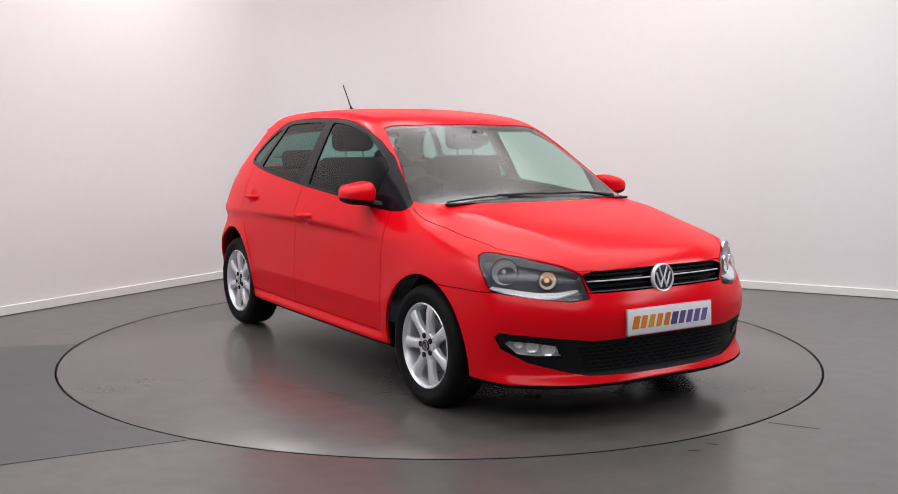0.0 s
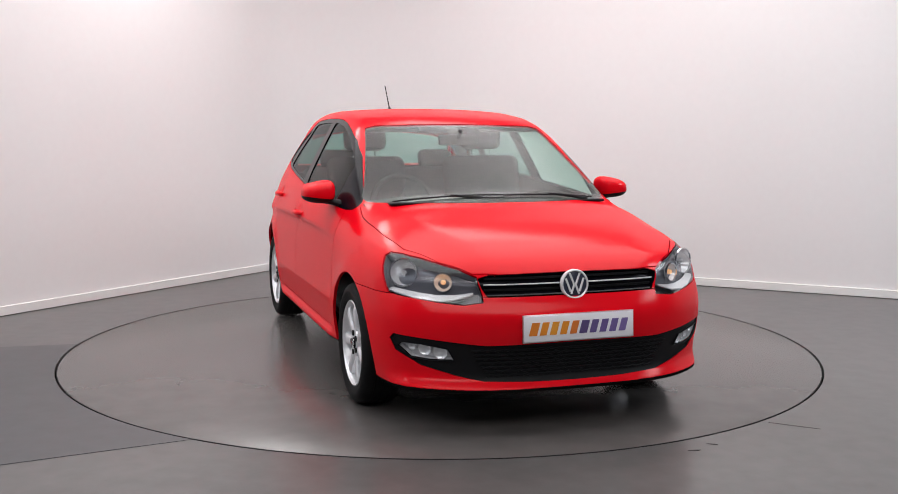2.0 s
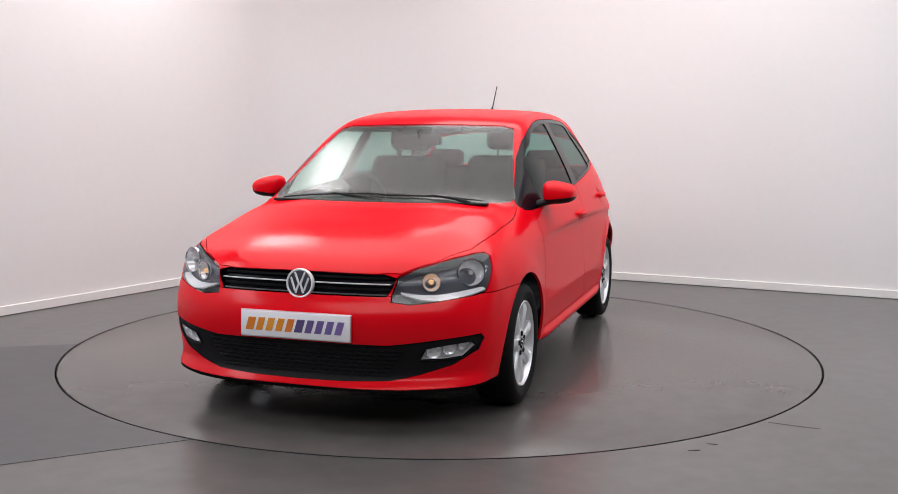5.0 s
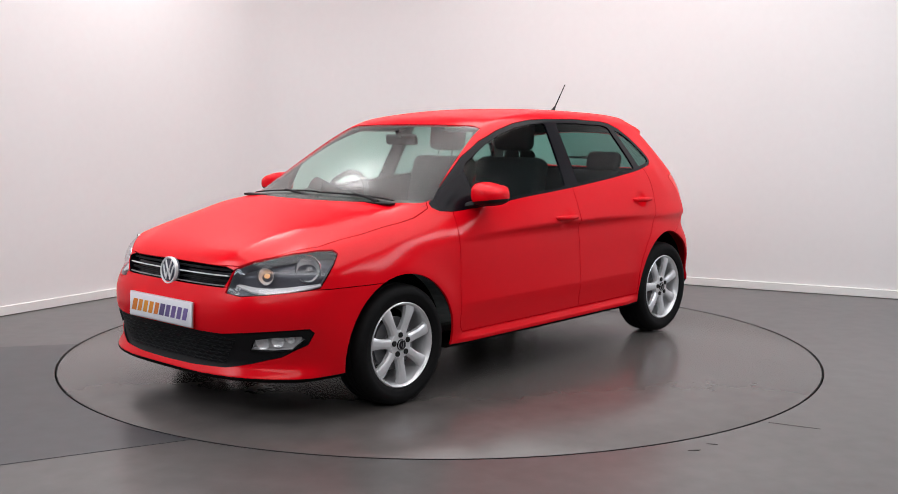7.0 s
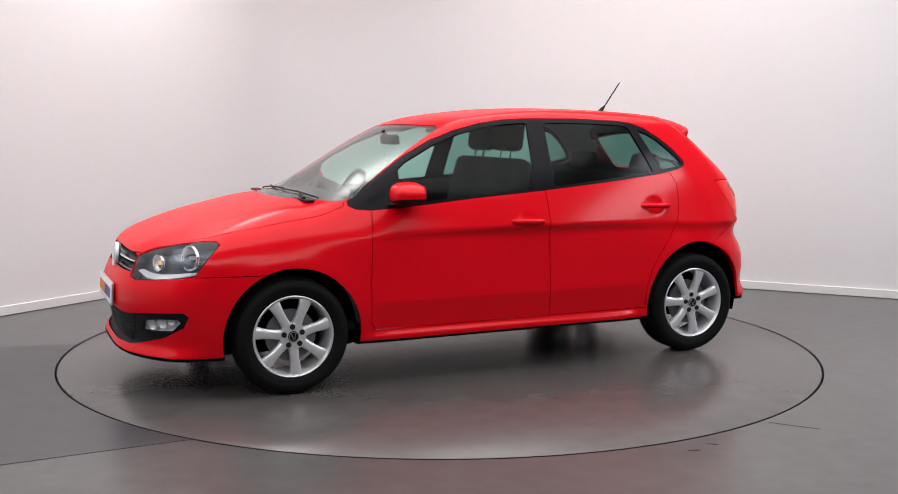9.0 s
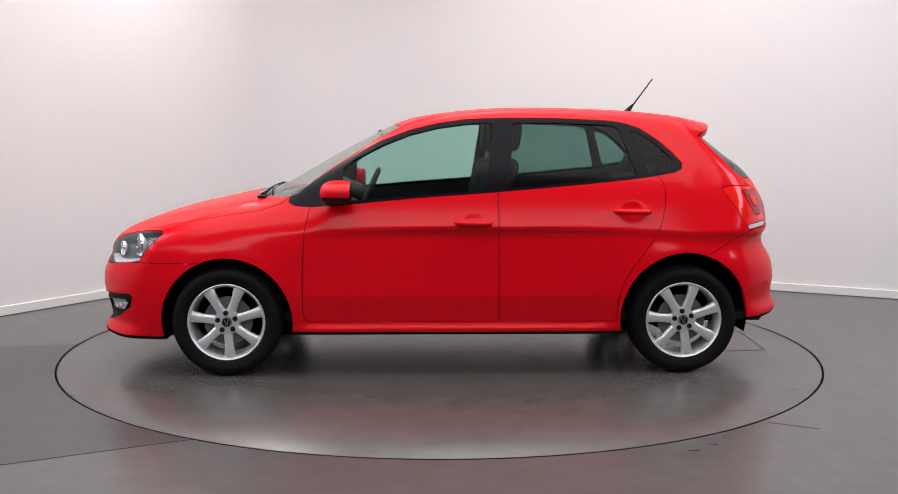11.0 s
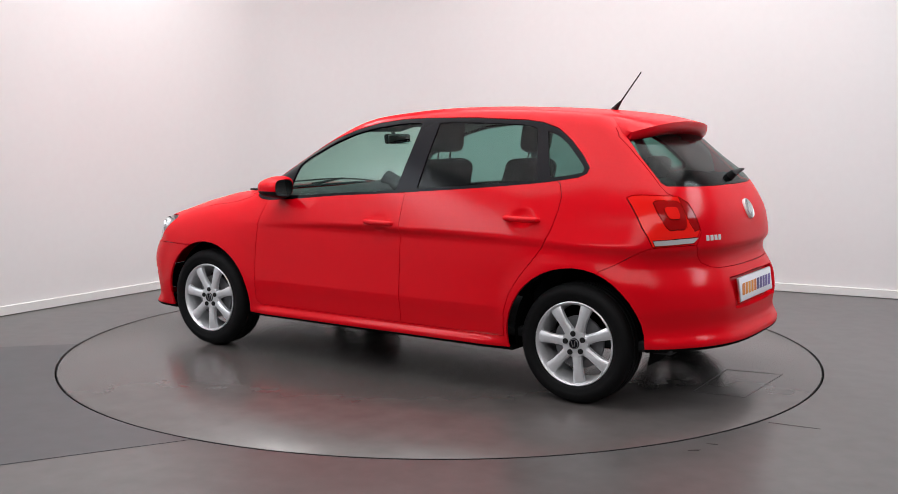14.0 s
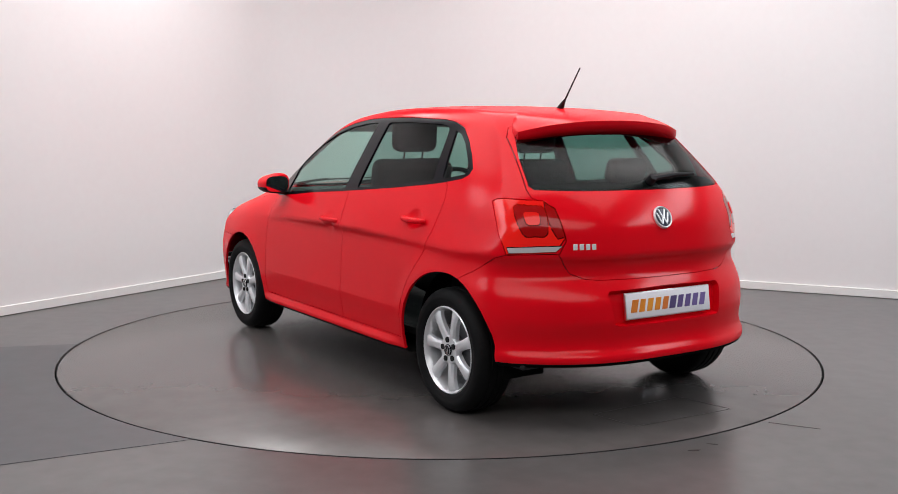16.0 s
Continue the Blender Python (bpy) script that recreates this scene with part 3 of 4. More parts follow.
body = cover(("body_shell", 0), PAINT, label="glossy red painted body shell")
cover(("underbody", 0), DARK, rim=0, gap=0, label="dark underside of the car")
bonnet = cover(("bonnet", 0), PAINT, label="red bonnet with two soft ridges")
bumper_f = cover(("front_bumper", 0), PAINT, label="red front bumper", gap=0.0015)
bumper_r = cover(("rear_bumper", 0), PAINT, label="red rear bumper", gap=0.0015)
tailgate = cover(("tailgate", 0), PAINT, label="red tailgate")
cover(("plate_recess", 0), PAINT, bumper_r, inward=0.032, gap=0, rim=-0.03, label="recess for the rear plate")
screen = cover(("windscreen", 0), GLASS_FRONT, inward=0.003, gap=0.001, rim=0.003, label="clear green-tinted windscreen")
rear_screen = cover(("rear_screen", 0), GLASS_REAR, tailgate, inward=0.003, gap=0.003, rim=0.004, label="dark tinted rear window")
doors = {}
for s in (1, -1):
    for d in ("front_door", "rear_door"):
        doors[d, s] = cover((d, s), PAINT, label="red door panel", rim=0.008)
    cover(("window_trim", s), BLACK_GLOSS, gap=0.001, inward=0.002, label="gloss black window surround")
    cover(("front_window", s), GLASS_SIDE, doors["front_door", s], inward=0.007, gap=0.0, rim=0.003, label="tinted side window")
    cover(("rear_window", s), GLASS_REAR, doors["rear_door", s], inward=0.007, gap=0.0, rim=0.003, label="dark tinted side window")
    cover(("quarter_window", s), GLASS_REAR, inward=0.006, gap=0.0, rim=0.003, label="small dark quarter window")
for o in scene.objects:
    if o.name.split(".")[0] in ("windscreen", "rear_screen", "front_window", "rear_window", "quarter_window"):
        o.visible_shadow = False


# ---- wheels ----
def wheel_meshes():
    """Meshes of one wheel, axle along y, outer face at +y."""
    rim = bmesh.new()
    lathe([(0.199, -0.012), (0.203, -0.006), (0.2035, 0.0), (0.199, 0.003), (0.194, -0.002), (0.189, -0.012), (0.183, -0.030), (0.178, -0.09), (0.182, -0.165), (0.190, -0.17), (0.187, -0.09)], 72, rim)
    hub = lathe([(0.068, -0.040), (0.070, -0.020), (0.064, -0.010), (0.040, -0.010), (0.0, -0.010)], 42)
    spoke = bmesh.new()
    ring_ = []
    for r, w, y, t in ((0.040, 0.028, -0.013, 0.030), (0.065, 0.025, -0.011, 0.030), (0.095, 0.0225, -0.008, 0.028), (0.13, 0.0235, -0.005, 0.026), (0.165, 0.028, -0.004, 0.026), (0.193, 0.033, -0.010, 0.028)):
        ring_.append([spoke.verts.new((r, y + h * t, q * w)) for q, h in ((-1.0, -1), (-0.95, -0.30), (-0.55, 0.0), (-0.12, 0.02), (0.12, 0.02), (0.55, 0.0), (0.95, -0.30), (1.0, -1))])
    for p, q in zip(ring_, ring_[1:]):
        for i in range(8):
            j = (i + 1) % 8
            spoke.faces.new((p[i], p[j], q[j], q[i]))
    tyre = lathe([(0.186, -0.17), (0.20, -0.178), (0.225, -0.186), (0.262, -0.187), (0.285, -0.178), (0.296, -0.165), (0.3, -0.15), (0.3005, -0.128), (0.296, -0.126), (0.296, -0.119), (0.301, -0.117), (0.3015, -0.092), (0.2965, -0.09), (0.2965, -0.083), (0.3015, -0.081), (0.301, -0.056), (0.296, -0.054), (0.296, -0.047), (0.3, -0.045), (0.2985, -0.024), (0.292, -0.008), (0.281, 0.004), (0.262, 0.011), (0.245, 0.0125), (0.243, 0.0115), (0.226, 0.010), (0.211, 0.004), (0.2035, -0.004), (0.198, -0.012)], 84)
    for v in tyre.verts:
        r = math.hypot(v.co.x, v.co.z)
        k = (r - 0.047 * min(1, max(0, (r - 0.205) / 0.096)) * 0.26) / r
        v.co.x, v.co.z = v.co.x * k, v.co.z * k
    cap = lathe([(0.0265, -0.014), (0.0265, -0.005), (0.0245, -0.003), (0.0, -0.0015)], 30)
    badge = lathe([(0.0245, -0.003), (0.0245, 0.0), (0.021, 0.0), (0.021, -0.003)], 30)
    for s in (1, -1):
        box(0.004, 0.003, 0.030, 0, m=pose(0.0065 * s, -0.001, 0.0, 0, 14 * s, 0), bm=badge)
    # small disc, black in place of the shade inside a bolt hole
    bolt_hole = lathe([(0.0135, -0.012), (0.0130, -0.0045), (0.0115, -0.004), (0.0, -0.0055)], 18)
    brake = lathe([(0.128, -0.075), (0.128, -0.060), (0.07, -0.060), (0.07, -0.050), (0.0, -0.050)], 40)
    out = {}
    for name, bm, mat in (("wheel", rim, ALLOY), ("hub", hub, ALLOY), ("spoke", spoke, ALLOY), ("tyre", tyre, RUBBER), ("centre_cap", cap, BLACK_GLOSS), ("cap_badge", badge, CHROME), ("bolt_hole", bolt_hole, GAP), ("brake_disc", brake, STEEL)):
        bmesh.ops.recalc_face_normals(bm, faces=bm.faces)
        m_ = bpy.data.meshes.new(name)
        bm.to_mesh(m_)
        bm.free()
        m_.materials.append(mat)
        m_.shade_smooth()
        m_.set_sharp_from_angle(angle=radians(38))
        out[name] = m_
    return out


WM = wheel_meshes()
for ax, ay in ((1.232, 0.822), (-1.235, 0.797)):
    for s in (1, -1):
        base = pose(ax, ay * s, 0.2955, 0, {1: 4, -1: 17}[s] if ax > 0 else {1: 8, -1: 30}[s], 0 if s > 0 else 180) @ Matrix.Diagonal((1.02, 1.0, 1.02, 1.0))
        w = part("wheel", WM["wheel"], ALLOY, car, "silver seven-spoke alloy wheel", at=base)
        part("tyre", WM["tyre"], RUBBER, w, "black rubber tyre")
        part("hub", WM["hub"], ALLOY, w)
        for k in range(7):
            part("spoke", WM["spoke"], ALLOY, w, at=pose(0, 0, 0, 0, 90 + k * 360 / 7, 0))
        part("centre_cap", WM["centre_cap"], BLACK_GLOSS, w, "black centre cap")
        part("cap_badge", WM["cap_badge"], CHROME, w)
        part("brake_disc", WM["brake_disc"], STEEL, w, "grey steel brake disc")
        for k in range(5):
            a = 2 * math.pi * k / 5 + 0.3
            part("bolt_hole", WM["bolt_hole"], BLACK_PLASTIC, w, at=pose(0.0475 * math.cos(a), 0.0, 0.0475 * math.sin(a)))
        # dark liner of the wheel housing
        r = 0.350 if ax > 0 else 0.353
        cx, cz = (1.230, 0.290) if ax > 0 else (-1.236, 0.313)
        bm = bmesh.new()
        lathe([(r + 0.012, -0.07), (r + 0.010, -0.30), (0.0, -0.30)], 48, bm, pose(cx, 0.80 * s, cz, 0, 0, 0 if s > 0 else 180))
        bmesh.ops.delete(bm, geom=[v for v in bm.verts if v.co.z < 0.2], context="VERTS")
        bmesh.ops.delete(bm, geom=[v for v in bm.verts if abs(v.co.y) > 0.802], context="VERTS")
        part("wheel_housing", bm, DARK, car, "black wheel housing liner")


# ---- lamps, grille, plates and fittings of the car ----
def outward(p, d):
    """The point on the car's surface met from outside along direction d through p, and the normal there."""
    p, d = np.array(p, float), np.array(d, float) / np.linalg.norm(d)
    s = np.linspace(0.45, -0.45, 1801)
    v = form(*(p[None] + s[:, None] * d[None]).T)
    i = int(np.argmax(v < 0))
    q = p + s[i] * d
    n = slope(q[None])[0]
    return Vector(q), Vector(n).normalized()


def facing(p, n, up=(0, 0, 1)):
    """A pose at p whose x axis points along n, z roughly up."""
    n = Vector(n).normalized()
    y = Vector(up).cross(n).normalized()
    z = n.cross(y)
    m = Matrix((n, y, z)).transposed().to_4x4()
    return Matrix.Translation(p) @ m


def bowl(r, depth, n=28):
    return lathe([(0.0, -depth), (r * 0.35, -depth * 0.92), (r * 0.65, -depth * 0.68), (r * 0.88, -depth * 0.33), (r, 0.0), (r * 1.04, 0.001), (r * 1.04, -0.012)], n, m=pose(0, 0, 0, 0, 0, -90))


AXIS = pose(0, 0, 0, 0, 0, -90)
for s in (1, -1):
    lens = cover(("headlight", s), GLASS_LAMP, label="clear headlight with chrome reflectors", gap=0.003, rim=0.004, inward=0.002)
    lens.visible_shadow = False
    cover(("headlight", s), LAMP_DARK, lens, "dark grey lamp housing", "housing", inward=0.052, gap=0.004, rim=-0.046)
    for (x, y, z), r, dep, nm in (((1.69, 0.685, 0.700), 0.057, 0.045, "main_reflector"), ((1.835, 0.555, 0.668), 0.038, 0.03, "indicator_reflector")):
        q, n = outward((x, y * s, z), (0.85, 0.5 * s, 0.0))
        aim = Vector((0.90, 0.42 * s, 0.05))
        at = facing(q - aim.normalized() * 0.034, aim)
        part(nm, bowl(r, dep), REFLECTOR, lens, at=at)
        part("reflector_ring", lathe([(r * 1.0, 0.0), (r * 1.02, 0.006), (r * 1.10, 0.006), (r * 1.12, -0.004)], 32, m=AXIS), CHROME, lens, at=at)
        bulb = lathe([(0.0, 0.014), (0.009, 0.012), (0.0125, 0.0), (0.010, -0.014), (0.006, -0.03)], 16, m=AXIS)
        part("bulb", bulb, AMBER if r < 0.05 else LENS_CLEAR, lens, "amber indicator bulb" if r < 0.05 else "", at=at @ pose(-0.012, 0, 0))
    # bright wing-shaped strip along the foot of the lamp
    bm = bmesh.new()
    path = [(1.665, 0.752, 0.640), (1.72, 0.715, 0.634), (1.79, 0.66, 0.626), (1.85, 0.60, 0.622), (1.895, 0.53, 0.624), (1.925, 0.45, 0.632)]
    rows_ = []
    for k, p in enumerate(path):
        q, n = outward((p[0], p[1] * s, p[2]), (0.8, 0.6 * s, 0))
        h = (0.008, 0.015, 0.023, 0.027, 0.021, 0.006)[k]
        q2, n2 = outward((p[0], p[1] * s, p[2] - h), (0.8, 0.6 * s, 0))
        rows_.append((bm.verts.new(q - n * 0.040), bm.verts.new(q2 - n2 * 0.012), bm.verts.new(q2 - n2 * 0.012 - Vector((0, 0, 0.006))), bm.verts.new(q - n * 0.046 - Vector((0, 0, 0.01)))))
    for a, b in zip(rows_, rows_[1:]):
        for k in range(4):
            bm.faces.new((a[k], a[(k + 1) % 4], b[(k + 1) % 4], b[k]))
    part("chrome_wing", bm, PALE_CHROME, lens, "bright chrome strip in the lamp")
    # fog lamp
    fog = cover(("fog_lamp", s), GLASS_LAMP, bumper_f, "clear fog lamp", inward=0.010, gap=0.002, rim=0.003)
    fog.visible_shadow = False
    cover(("fog_lamp", s), LENS_CLEAR, fog, "", "fog_housing", inward=0.034, gap=0.004, rim=-0.022)
    for y, r in ((0.585, 0.030), (0.653, 0.028), (0.708, 0.018)):
        q, n = outward((1.85, y * s, 0.365 + (y - 0.585) * 0.18), (1, 0.2 * s, 0))
        part("fog_reflector", bowl(r, 0.012, 18), REFLECTOR, fog, at=facing(q - n * 0.018, n))
    # tail lamp
    tail = cover(("tail_lamp", s), LENS_RED, label="red tail lamp with a clear strip at its foot", gap=0.0035, rim=0.012, inward=0.0)
    cover(("tail_lamp_strip", s), LENS_CLEAR, tail, "clear reversing lamp strip", "reversing_strip", gap=0.001, rim=0.006)
    for nm in ("tail_lamp_wedge", "tail_lamp_square"):
        cover((nm, s), LENS_DEEP, tail, "deep red lens", nm, gap=0.001, rim=0.006)
    cover(("tail_lamp_core", s), LENS_RED, tail, "bright red lens core", "tail_lamp_core", gap=0.002, rim=0.006, inward=-0.004)

# upper grille
grille = cover(("grille", 0), BLACK_GLOSS, bumper_f, "black upper grille with chrome strips", inward=0.032, gap=0.0, rim=-0.030)


def front_strip(z, half, high, out, bm=None, wave=0.0, lo=0.0):
    """A bar that follows the front of the car at height z."""
    bm = bm or bmesh.new()
    rows_ = []
    n = 40
    for i in range(n + 1):
        y = lo + (2 * half * i / n - half) if lo == 0 else lo + half * i / n
        q, nn = outward((1.9, y, z), (1, 0, 0))
        dz = wave * math.sin(y * 120)
        rows_.append([bm.verts.new((q.x + out, y, z - high / 2 + dz)), bm.verts.new((q.x + out + 0.004, y, z - high / 4 + dz)), bm.verts.new((q.x + out + 0.004, y, z + high / 4 + dz)), bm.verts.new((q.x + out, y, z + high / 2 + dz)), bm.verts.new((q.x + out - 0.014, y, z + dz))])
    for a, b in zip(rows_, rows_[1:]):
        for k in range(5):
            bm.faces.new((a[k], a[(k + 1) % 5], b[(k + 1) % 5], b[k]))
    return bm


part("chrome_strip", front_strip(0.661, 0.405, 0.0065, -0.010), PALE_CHROME, grille, "thin chrome strip")
part("chrome_strip", front_strip(0.617, 0.392, 0.006, -0.010), CHROME_SATIN, grille, "thin chrome strip")
for z in (0.637, 0.685):
    part("slat", front_strip(z, 0.40, 0.012, -0.022), BLACK_PLASTIC, grille)

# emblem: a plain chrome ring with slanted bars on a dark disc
def emblem(name, at, r, parent):
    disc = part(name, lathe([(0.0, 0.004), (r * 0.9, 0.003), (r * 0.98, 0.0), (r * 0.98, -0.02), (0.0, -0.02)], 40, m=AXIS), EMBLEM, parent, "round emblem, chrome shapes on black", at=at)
    bm = lathe([(r * 0.86, 0.001), (r * 0.88, 0.007), (r * 0.96, 0.009), (r * 1.02, 0.005), (r * 1.03, -0.008)], 48, m=AXIS)
    part("emblem_ring", bm, PALE_CHROME, disc)
    for k, (y, z, lean, long_) in enumerate(((-0.22, 0.36, 22, 0.85), (0.22, 0.36, -22, 0.85), (-0.50, -0.06, 20, 0.98), (0.50, -0.06, -20, 0.98), (-0.17, -0.34, -20, 0.72), (0.17, -0.34, 20, 0.72))):
        bm = box(0.006, r * 0.15, r * long_, 0.002, 1)
        part("emblem_bar", bm, PALE_CHROME, disc, at=pose(0.005, y * r, z * r, lean, 0, 0))
    return disc


emblem("emblem", pose(1.975, 0, 0.655, 0, -6, 0), 0.064, grille)

# lower grille with its mesh of slats
low_g = cover(("lower_grille", 0), BLACK_PLASTIC, bumper_f, "black plastic lower grille and bezel", inward=0.012, gap=0.0, rim=-0.010)
for k in range(7):
    z = 0.268 + k * 0.019
    half = 0.40 + 0.012 * k
    part("slat", front_strip(z, half, 0.010, -0.010, wave=0.0035 * (1 if k % 2 else -1)), BLACK_PLASTIC, low_g)
# the lip's flat edge under the bumper
part("air_dam", front_strip(0.215, 0.50, 0.012, -0.062), BLACK_PLASTIC, bumper_f, "black lower edge of the bumper")


def number_plate(name, at, parent):
    """A white plate with slanted blocks of colour in place of its writing."""
    plate = part(name, box(0.010, 0.522, 0.113, 0.004, 2), PLATE, parent, "white show plate with orange and purple blocks", at=at)
    part("plate_border", box(0.012, 0.530, 0.121, 0.004, 2), CHROME_SATIN, plate, "grey plate surround", at=pose(-0.004, 0, 0))
    for k in range(10):
        wide = 0.0315 if k % 5 else 0.037
        y = -0.212 + k * 0.0471
        bm = bmesh.new()
        h, sl = 0.028, 0.008
        pts = [(-wide / 2 - sl, -h), (wide / 2 - sl, -h), (wide / 2 + sl, h), (-wide / 2 + sl, h)]
        lo_ = [bm.verts.new((0.0, yy, zz)) for yy, zz in pts]
        hi_ = [bm.verts.new((0.0016, yy, zz)) for yy, zz in pts]
        bm.faces.new(hi_)
        for i in range(4):
            bm.faces.new((lo_[i], lo_[(i + 1) % 4], hi_[(i + 1) % 4], hi_[i]))
        part("plate_block", bm, (ORANGE + PURPLE)[k], plate, at=pose(0.005, y, -0.001), smooth=0)
    return plate


number_plate("front_plate", pose(2.029, 0, 0.477, 0, -3, 0), bumper_f)
number_plate("rear_plate", pose(-1.866, 0, 0.545, 0, -8, 180), bumper_r)
q, n = outward((-1.75, 0, 0.928), (-1, 0, 0))
emblem("rear_emblem", facing(q + n * 0.002, n), 0.052, tailgate)
for k in range(4):
    q, n = outward((-1.75, 0.475 - k * 0.028, 0.815), (-1, 0.1, 0))
    part("badge_bar", box(0.004, 0.020, 0.026, 0.0015, 1), PALE_CHROME, tailgate, "small chrome badge bar", at=facing(q + n * 0.001, n))

# dark trays and pipes that hang under the floor, added also to deepen its shade
part("engine_tray", box(0.95, 1.0, 0.09, 0.03, 2, pose(1.27, 0, 0.200)), DARK, car, "black engine undertray")
part("floor_tray", box(1.75, 0.84, 0.10, 0.03, 2, pose(-0.10, 0, 0.205)), DARK, car, "black floor tray")
part("rear_axle", tube([(-1.20, -0.66, 0.235), (-1.12, -0.3, 0.245), (-1.12, 0.3, 0.245), (-1.20, 0.66, 0.235)], [0.035, 0.045, 0.045, 0.035], 10), DARK, car, "black rear axle beam")
part("silencer", tube([(-1.52, -0.42, 0.285), (-1.52, 0.15, 0.285)], [0.085, 0.085], 16, squash=0.7), STEEL, car, "dull steel exhaust silencer")

# roof spoiler
bm = bmesh.new()
rows_ = []
for i in range(33):
    y = -0.505 + 1.01 * i / 32
    e = abs(y) / 0.505
    tip = -1.490 + 0.085 * e ** 3 + 0.02 * e ** 12
    start = -1.185 - 0.15 * e ** 5
    zt = 1.368 - 0.045 * e ** 2.2 - 0.010 * e ** 8
    z0 = outward((start, y, 1.28), (0, 0, 1))[0].z
    prof = [(start + 0.012, z0 - 0.014), (start, z0 + 0.0005)]
    for f in (0.25, 0.5, 0.75, 0.92):
        x = start + (tip - start) * f
        zh = outward((x, y, 1.28), (0, 0, 1))[0].z if f < 0.6 else 0.0
        prof.append((x, max(zh + 0.002, z0 + (zt - z0) * f + 0.008 * math.sin(math.pi * f))))
    prof += [(tip, zt), (tip + 0.001, zt - 0.014), (tip + 0.008, zt - 0.036), (tip + 0.03, zt - 0.054), (tip + 0.08, zt - 0.068), (min(tip + 0.15, start - 0.01), zt - 0.066)]
    rows_.append([bm.verts.new((x, y, z)) for x, z in prof])
for a, b in zip(rows_, rows_[1:]):
    for k in range(len(a) - 1):
        bm.faces.new((a[k], a[k + 1], b[k + 1], b[k]))
bm.faces.new(rows_[0])
bm.faces.new(rows_[-1][::-1])
part("spoiler", bm, PAINT, tailgate, "red roof spoiler over the rear window", smooth=50)
part("brake_light", box(0.008, 0.26, 0.010, 0.003, 1), LENS_DEEP, tailgate, "slim dark red brake light", at=pose(-1.476, 0, 1.346))

# aerial
aer = part("aerial", tube([(-1.060, 0, 1.425), (-1.082, 0, 1.455), (-1.100, 0, 1.475)], [0.020, 0.012, 0.006], 12), BLACK_PLASTIC, car, "black whip aerial on the roof")
part("mast", tube([(-1.096, 0, 1.468), (-1.213, 0, 1.628)], [0.0046, 0.0034], 8), BLACK_PLASTIC, aer)

# door mirrors
def mirror(s):
    bm = bmesh.new()
    bmesh.ops.create_uvsphere(bm, u_segments=32, v_segments=20, radius=1)
    for v in bm.verts:
        c = [math.copysign(abs(k) ** 0.72, k) for k in v.co]
        x, y, z = c
        taper = 1 - 0.22 * y
        v.co = (max(x, -0.62) * 0.098, y * 0.087, z * 0.058 * taper - 0.006 * y)
    bmesh.ops.translate(bm, verts=bm.verts, vec=(0.625, 0.861, 0.990))
    lower = bm.copy()
    got = bmesh.ops.bisect_plane(bm, geom=bm.verts[:] + bm.edges[:] + bm.faces[:], plane_co=(0, 0.86, 0.962), plane_no=(0.0, -0.12, 1), clear_inner=True)
    bmesh.ops.bisect_plane(lower, geom=lower.verts[:] + lower.edges[:] + lower.faces[:], plane_co=(0, 0.86, 0.962), plane_no=(0.0, -0.12, 1), clear_outer=True)
    foot = tube([(0.66, 0.745, 0.930), (0.65, 0.79, 0.940), (0.635, 0.84, 0.950)], [0.045, 0.034, 0.038], 12, squash=0.5)
    face = bmesh.new()
    ring_ = [face.verts.new((0.5618, 0.861 + 0.072 * math.copysign(abs(math.cos(a)) ** 0.6, math.cos(a)), 0.991 + 0.047 * math.copysign(abs(math.sin(a)) ** 0.6, math.sin(a)))) for a in [k * math.pi / 16 for k in range(32)]]
    face.faces.new(ring_)
    for b in (bm, lower, foot, face):
        if s < 0:
            bmesh.ops.scale(b, vec=(1, -1, 1), verts=b.verts)
    cap = part("door_mirror", bm, PAINT, car, "red door mirror with a black base")
    part("mirror_base", lower, BLACK_PLASTIC, cap, "black lower mirror shell")
    part("mirror_foot", foot, BLACK_PLASTIC, cap)
    part("mirror_glass", face, MIRROR, cap, "mirror glass", smooth=0)


mirror(1)
mirror(-1)

# door handles over their recesses
for s in (1, -1):
    for hx, hz, d in ((-0.085, 0.826, "front_door"), (-0.94, 0.886, "rear_door")):
        q, n = outward((hx + 0.11, 0.8 * s, hz), (0, s, 0))
        y0 = abs(q.y)
        bm = bmesh.new()
        tube([(hx + 0.098, (y0 - 0.010) * s, hz + 0.003), (hx + 0.085, (y0 + 0.008) * s, hz + 0.003), (hx + 0.03, (y0 + 0.020) * s, hz + 0.001), (hx - 0.03, (y0 + 0.021) * s, hz), (hx - 0.085, (y0 + 0.010) * s, hz), (hx - 0.098, (y0 - 0.010) * s, hz)], [0.010, 0.013, 0.0145, 0.0145, 0.013, 0.010], 12, bm, 1.0)
        part("door_handle", bm, PAINT, doors[d, s], "red pull handle")

